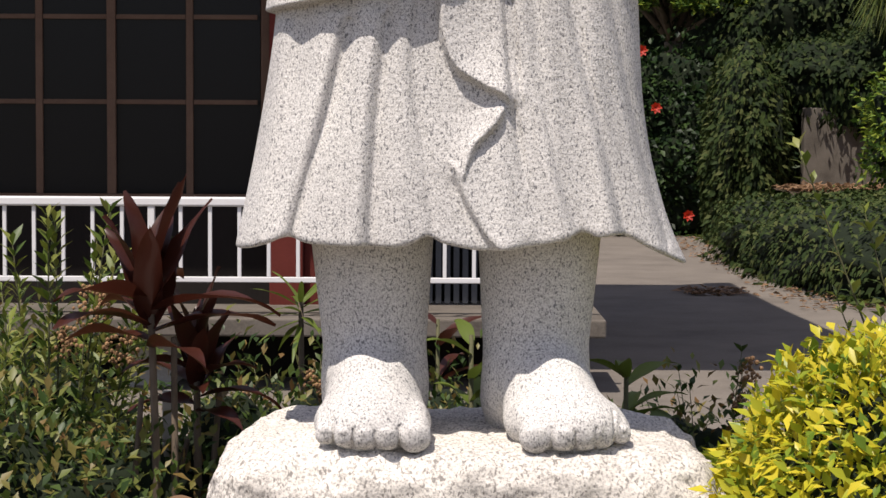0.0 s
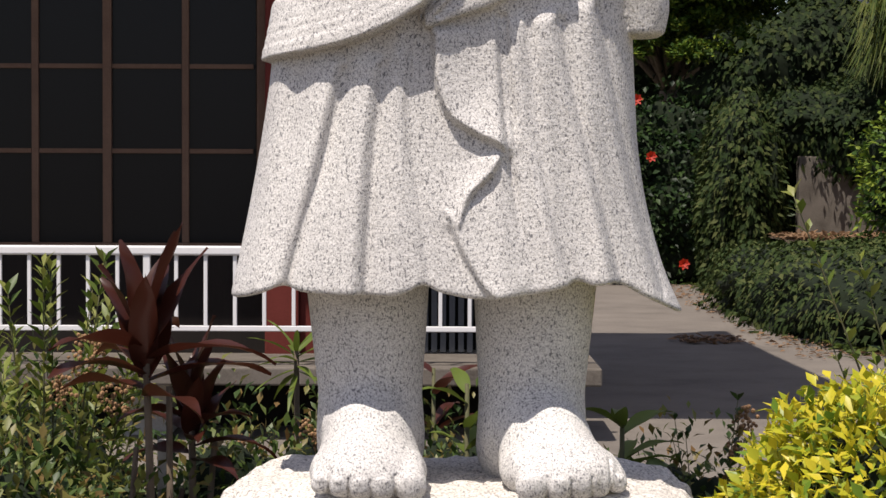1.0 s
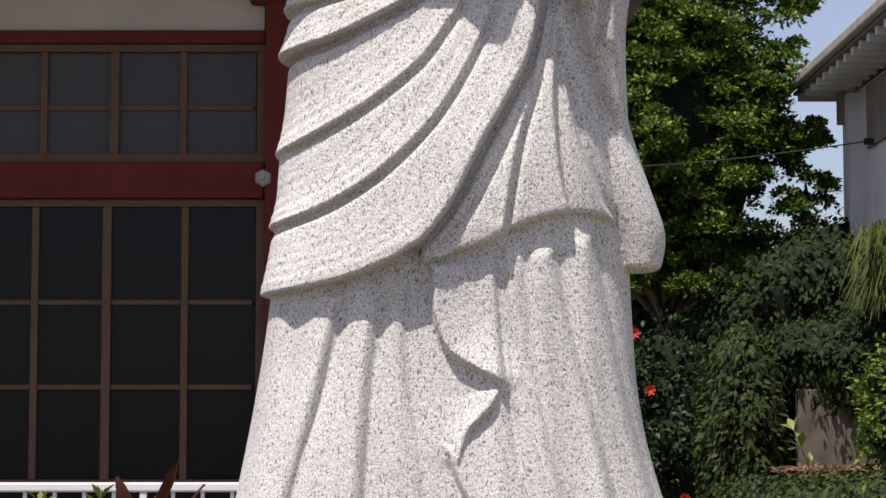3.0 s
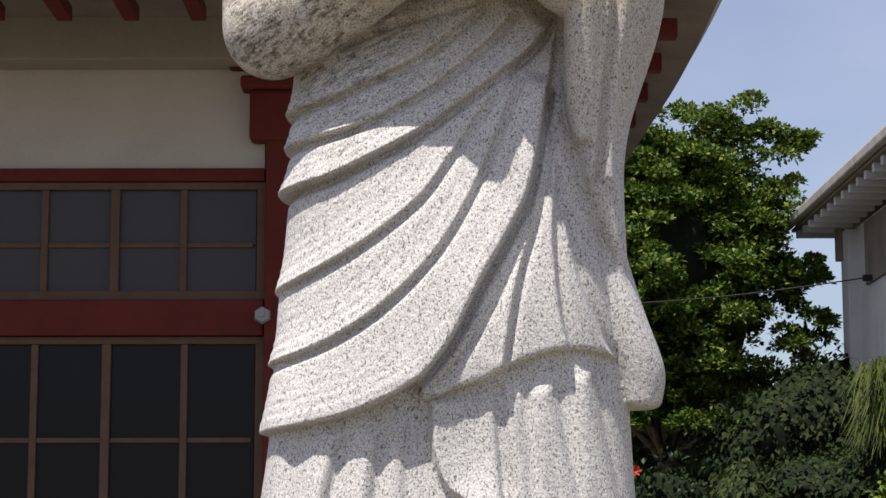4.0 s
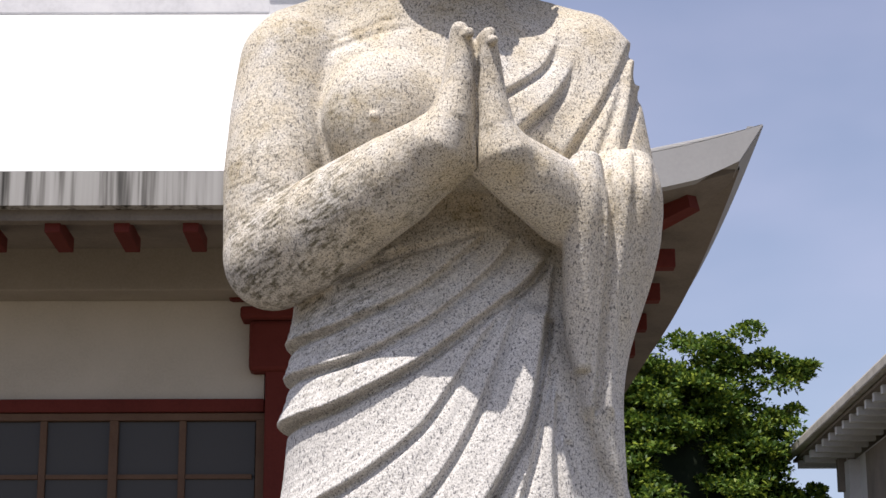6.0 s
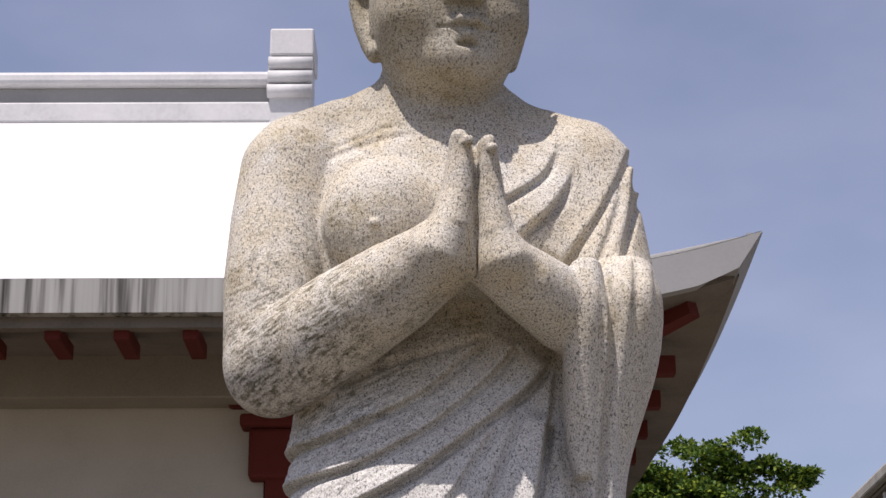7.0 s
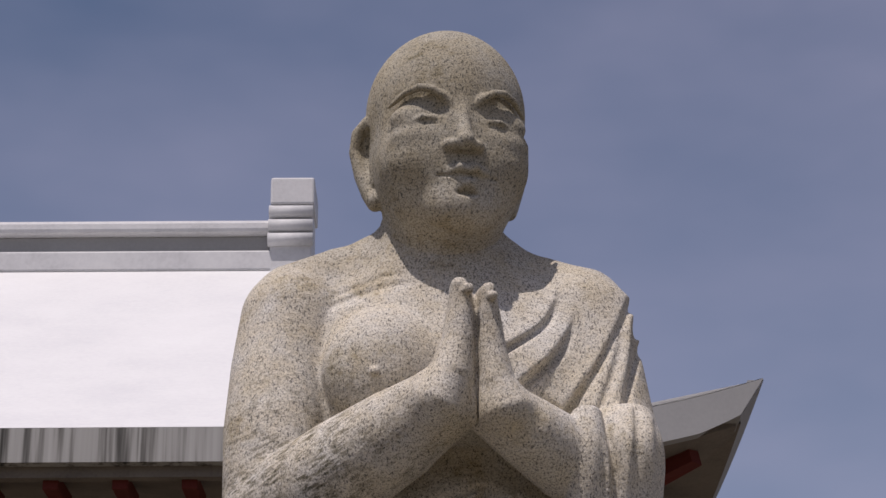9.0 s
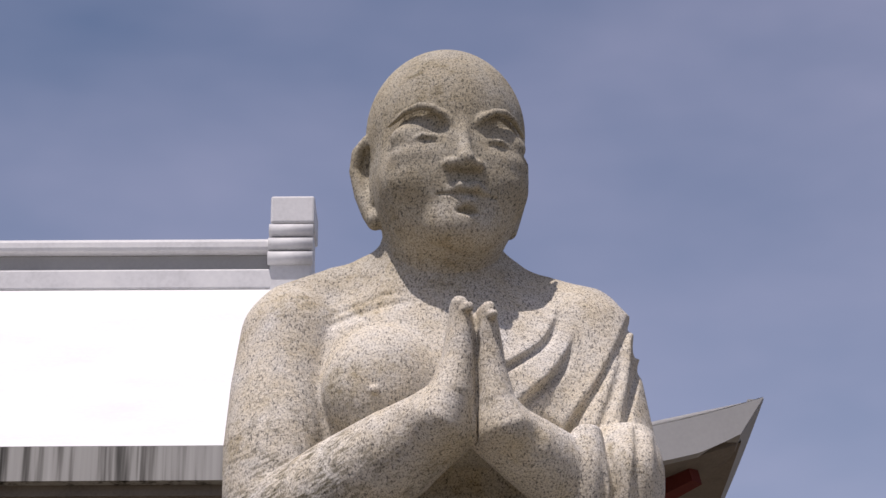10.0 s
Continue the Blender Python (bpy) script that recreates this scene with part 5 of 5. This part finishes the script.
mound("garden_shrub", (-2.0, 7.6, 0.35), (1.0, 0.7, 0.62), 7000, 0.060, M_SHRUB, "green shrub near the veranda", "shrub", 0.35, 0.8, rough=0.3, slim=0.4, freq=3, group="garden shrubs")
mound("garden_shrub", (0.12, 8.4, 0.15), (0.7, 0.6, 0.50), 5000, 0.050, M_SHRUB, "low green shrub behind the statue's feet", "shrub", 0.4, 0.75, rough=0.35, slim=0.4, freq=3, group="garden shrubs")
mound("garden_shrub", (0.90, 7.1, 0.20), (0.55, 0.45, 0.50), 4200, 0.048, M_SHRUB, "small ground-cover shrub beside the golden bush", "shrub", 0.4, 0.75, rough=0.4, slim=0.45, freq=3, group="garden shrubs")

r_s = random.Random(5)


def fan_sprigs(n, width, height, foot=0.12):
    out = []
    for _ in range(n):
        a = r_s.uniform(-1, 1)
        out.append(((a * foot, r_s.uniform(-foot, foot), 0.0), (a * width + r_s.uniform(-0.05, 0.05), r_s.uniform(-0.5, 0.5) * width, height * r_s.uniform(0.65, 1.0))))
    return out


sprig_plant("tall_shrub", (-1.38, 7.0, 0.1), fan_sprigs(16, 0.42, 1.30), M_SPRIG, "loose tall shrub with narrow light green leaves", "shrub", 0.085, 0.26, 0.04,
            [((0.18, -0.15, 0.98), 0.075, 90), ((0.28, -0.2, 0.84), 0.06, 60), ((0.10, -0.2, 0.86), 0.05, 45)])
sprig_plant("tall_shrub", (-1.75, 6.6, 0.1), fan_sprigs(12, 0.35, 1.10), M_SPRIG, "loose tall shrub with narrow light green leaves", "shrub", 0.08, 0.26, 0.04)
sprig_plant("seeding_shrub", (-0.55, 6.9, 0.1), fan_sprigs(10, 0.30, 0.85), M_SHRUB, "small shrub with brown seed heads", "shrub", 0.06, 0.35, 0.04,
            [((0.12, -0.1, 0.72), 0.05, 50), ((-0.12, -0.1, 0.66), 0.045, 40), ((0.2, -0.12, 0.6), 0.04, 30)])
sprig_plant("spindly_weed", (0.98, 7.0, 0.0), fan_sprigs(9, 0.24, 0.98, 0.05), M_SHRUB, "spindly weed with green seed heads", "weed", 0.05, 0.35, 0.07,
            [((0.10, 0, 0.84), 0.045, 40), ((0.06, 0, 0.74), 0.03, 25)], stem=0.004)
sprig_plant("leafy_branch_shrub", (2.05, 8.0, 0.0), [((0, 0, 0.0), (-0.62, 0.05, 1.62)), ((0.02, 0, 0.0), (-0.36, 0.0, 1.36)), ((0.05, 0, 0.0), (-0.15, -0.1, 1.30)), ((0.0, 0, 0.0), (-0.45, 0.1, 1.02)), ((0.1, 0, 0.0), (0.05, 0, 1.1)), ((-0.05, 0, 0.0), (-0.3, -0.05, 0.95))],
            M_SPRIG, "slender shrub with long leafy branches behind the golden bush", "shrub", 0.085, 0.36, 0.075, stem=0.007)

cordyline((-0.89, 6.05, 0.0), 1.24, 0.0, 4, 1.0)
cordyline((-0.80, 6.22, 0.0), 1.02, 0.03, 9, 0.75)

# small dracaena
drac = holder("dracaena", (-0.52, 7.3, 0.06), "small dracaena with striped yellow-green leaves", "plant")
stems([[Vector((0, 0, 0)), Vector((0.005, 0, 0.5)), Vector((0, 0, 1.0))]], [[0.014, 0.012, 0.01]], "stem", drac, M_BARK)
for k in range(16):
    a = k * 2.4
    ribbon((0, 0, 1.0 - 0.006 * k), (math.cos(a), math.sin(a), 1.1 - 0.11 * k), 0.20, 0.022, 0.5, drac, M_SPRIG, twist=0.2)

# broad-leaved plants by the boulder
def rosette(base, n, length, width, rise, material, label, seed, droop=0.8):
    r = random.Random(seed)
    ob = holder("broad_leaved_plant", base, label, "plant")
    for k in range(n):
        a = k * 2.4 + r.random() * 0.4
        ribbon((0, 0, rise * r.uniform(0.6, 1.0)), (math.cos(a), math.sin(a), 0.75), length * r.uniform(0.75, 1.1), width, droop, ob, material, twist=(r.random() - 0.5) * 0.6)
    stems([[Vector((0, 0, 0)), Vector((0, 0, rise * 0.5)), Vector((0, 0, rise))]], [[0.012, 0.01, 0.008]], "stem", ob)
    return ob


rosette((0.62, 6.7, 0.0), 11, 0.26, 0.055, 0.90, M_SPRIG, "plant with long yellow-green leaves behind the boulder", 3)
rosette((0.68, 6.55, 0.0), 14, 0.15, 0.11, 0.72, M_ROUND, "plant with round grey-green leaves", 8)
rosette((0.10, 6.9, 0.0), 7, 0.24, 0.05, 0.98, M_SPRIG, "yellow-green leafed plant behind the feet", 12)
rosette((-0.02, 8.6, 0.02), 6, 0.30, 0.05, 0.85, M_PURPLE, "dark red leafed plant near the veranda", 5)
rosette((-0.62, 5.35, 0.05), 4, 0.18, 0.075, 0.62, M_DEAD, "withered orange-brown leaves beside the boulder", 21)
tagged(finish("garden_stake", box(-0.90, -0.865, 6.38, 6.40, 0.0, 0.85, 0.003), M_CONCRETE), "pale weathered stake stuck in the bed", "stake")
scatter("fallen_leaves", -2.2, 1.6, 5.0, 8.5, 0.10, 500, 0.07, M_DEAD, "dry fallen leaves on the garden soil")

# ---- beside the lane ----
mound("low_hedge", (5.75, 23.6, 0.16), (2.2, 4.9, 0.75), 34000, 0.085, M_HEDGE, "low creeper-covered hedge along the lane", "hedge", 0.14, 0.94, power=4.0, hang=True, freq=3.5)
tagged(sheet("terrace_soil", 4.6, 12, 24.6, 30, 0.86, 60, M_SOIL, lambda x, y: 0.05 * noise.noise(Vector((x * 2, y * 2, 0))) - 0.3 * max(0.0, 26.5 - y)), "dry soil terrace behind the hedge", "soil", kind="structure")
scatter("terrace_litter", 4.7, 7.2, 26.6, 28.5, 0.88, 2500, 0.12, M_DEAD, "dry brown leaves on the terrace")
tagged(finish("retaining_wall", box(5.15, 8.5, 28.6, 28.85, 0.5, 2.0, 0.02), M_SLAB), "stained concrete retaining wall half hidden by creeper", "wall", kind="structure")
mound("creeper_bank", (4.42, 29.4, 1.15), (0.55, 1.3, 1.75), 11000, 0.10, M_HEDGE, "creeper-covered bank beside the lane", "creeper", 0.2, 0.92, power=2.6, hang=True, freq=3)
mound("creeper_bank", (7.0, 29.7, 2.35), (2.5, 1.5, 0.80), 16000, 0.10, M_IVY, "creeper hanging over the retaining wall", "creeper", 0.2, 0.92, power=2.6, hang=True, freq=3)
mound("hillside_growth", (7.6, 33.5, 2.7), (3.4, 1.6, 2.1), 18000, 0.12, M_IVY, "dark overgrown hillside behind the wall", "bushes", 0.3, 0.9, hang=True, freq=3)
mound("bright_shrub", (6.35, 25.5, 1.7), (0.95, 0.9, 0.95), 7000, 0.10, M_TREE, "bright green shrub on the terrace", "shrub", 0.35, 0.85, freq=3, rough=0.3)
flowering = mound("flowering_bush", (3.3, 32.2, 1.2), (2.1, 1.0, 1.75), 15000, 0.11, M_BUSH, "dark green bush dotted with red flowers", "bush", 0.35, 0.85, freq=3, rough=0.3)
for x, z in ((3.28, 2.02), (4.16, 1.68), (4.62, 2.52), (3.80, 0.36), (3.05, 2.9)):
    n = 7
    a = np.array([2 * math.pi * k / n for k in range(n)])
    way = np.stack([np.cos(a), np.full(n, -0.6), np.sin(a)], 1)
    f = leaves("flower", np.tile((x - 3.3, -1.25, z), (n, 1)), way, np.tile((0, -1.0, 0.3), (n, 1)), 0.11, 0.09, M_FLOWER)
    f.parent = flowering
tree("shade_tree", (4.0, 35.0, 0), (3.2, 0.24), ((-0.1, 0, 6.35), (2.15, 1.9, 2.75)), 200, 230000, 0.100, M_TREE, "dense glossy broadleaf tree behind the lane", 0.74, 3,
     [(2.55, -0.4, 8.80, 0.26), (2.2, -0.5, 8.70, 0.38), (1.75, -0.5, 8.95, 0.42), (1.2, -0.6, 9.0, 0.45), (0.5, -0.6, 9.2, 0.45), (-0.4, -0.6, 8.95, 0.45), (1.5, -0.7, 8.3, 0.5), (2.1, -0.5, 7.80, 0.42), (1.8, -0.6, 7.3, 0.5),
      (2.45, -0.5, 6.35, 0.38), (2.05, -0.5, 6.5, 0.5), (2.2, -0.5, 5.95, 0.38), (2.45, -0.5, 5.50, 0.36), (2.0, -0.6, 5.2, 0.5), (2.3, -0.5, 4.80, 0.42), (1.8, -0.7, 4.4, 0.5), (1.3, -1.4, 3.9, 0.5), (0.2, -1.6, 3.7, 0.55), (-0.9, -1.6, 3.8, 0.5)])
mound("back_woods", (0.5, 40, 2.5), (9, 2, 3.6), 16000, 0.22, M_IVY, "dark woods at the end of the lane", "woods", 0.3, 0.9, freq=4)
mound("back_woods", (13, 40, 1.8), (8, 2, 2.6), 12000, 0.22, M_IVY, "dark woods behind the house", "woods", 0.3, 0.9, freq=4)

# drooping grass on the bank
n = 2600
foot = np.stack([6.1 + 1.9 * rng.random(n), 27.8 + 1.2 * rng.random(n), 3.1 + 1.0 * rng.random(n)], 1)
grass = leaves("drooping_grass", foot, np.stack([-0.5 + 0.7 * rng.random(n), -0.4 + 0.3 * rng.normal(size=n), 0.3 + 0.5 * rng.random(n)], 1), np.tile((0, 0, 1.0), (n, 1)), 0.55 + 0.35 * rng.random(n), 0.03, M_GRASS, 0.9)
tagged(grass, "long drooping light green grass on the bank", "grass", kind="stuff")
mound("bank_shoulder", (7.2, 29.0, 2.2), (1.3, 1.0, 1.3), 6000, 0.09, M_IVY, "overgrown shoulder of the bank under the grass", "creeper", 0.25, 0.92, hang=True)
palm = holder("small_palm", (6.4, 34.5, 0), "small dark palm top above the hedge", "palm")
for k in range(15):
    a = 2 * math.pi * k / 15
    ribbon((0, 0, 5.15), (math.cos(a), 0.6 * math.sin(a), 0.7 + 0.4 * (k % 3)), 0.55, 0.09, 0.5, palm, M_IVY, "frond")
part("trunk", tube([(0, 0, 0), (0.03, 0, 2.5), (0, 0, 5.15)], [0.1, 0.09, 0.08], 8), M_BARK, palm)
scatter("lane_litter", 3.3, 4.4, 18.5, 31, 0.012, 700, 0.08, M_DEAD, "brown leaf litter along the lane's edge")
scatter("leaf_pile", 2.45, 3.15, 20.2, 21.0, 0.012, 130, 0.10, M_DEAD, "small drift of brown leaves on the lane")
scatter("verge_weeds", 3.9, 4.4, 19, 31, 0.02, 700, 0.16, M_GRASS, "low weeds at the foot of the hedge")

# ---- house across the lane ----
house = holder("grey_house", (7.0, 34, 0), "grey rendered house with wide ribbed eaves", "house")


def house_part(name, bm, mat, label=""):
    ob = part(name, bm, mat, house, label)
    ob.data.transform(Matrix.Translation((-7.0, -34, 0)))


house_part("wall", box(7.13, 16, 16, 33.8, 0, 7.10), M_HOUSE, "pale grey rendered wall")
house_part("corner_pier", box(6.94, 7.15, 33.4, 33.95, 0, 7.05, 0.01), M_HOUSE)
# thin strip laid on the wall, its dark colour painting the eaves' shade
house_part("eave_shade_strip", box(7.08, 7.128, 27, 32.7, 6.0, 7.04), M_SOFFIT, "brown strip on the wall painting the shade under the eaves")
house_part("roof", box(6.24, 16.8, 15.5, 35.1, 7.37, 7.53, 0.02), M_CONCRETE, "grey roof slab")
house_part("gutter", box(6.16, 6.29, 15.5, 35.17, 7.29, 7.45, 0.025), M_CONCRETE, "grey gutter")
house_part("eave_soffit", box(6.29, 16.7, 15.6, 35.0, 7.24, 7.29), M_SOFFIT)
for k in range(34):
    house_part("eave_rib", box(6.34, 7.09, 16.0 + 0.567 * k, 16.13 + 0.567 * k, 7.11, 7.24, 0.008), M_HOUSE)
house_part("downpipe_box", box(6.83, 6.98, 33.75, 33.91, 6.56, 7.12, 0.012), M_SOFFIT)

# cable from the house into the trees
cable = tagged(finish("cable", tube([(6.95 - 6.0 * i / 12, 32.2 + 0.4 * i / 12, 6.05 - 0.40 * (i / 12) - 0.14 * math.sin(math.pi * i / 12)) for i in range(13)], 0.011, 6), M_WIRE), "thin black cable strung from the house", "cable")
cable_end = tagged(finish("cable_bracket", box(6.93, 7.13, 32.15, 32.25, 6.0, 6.1, 0.004), M_WIRE), "small bracket holding the cable", "bracket")
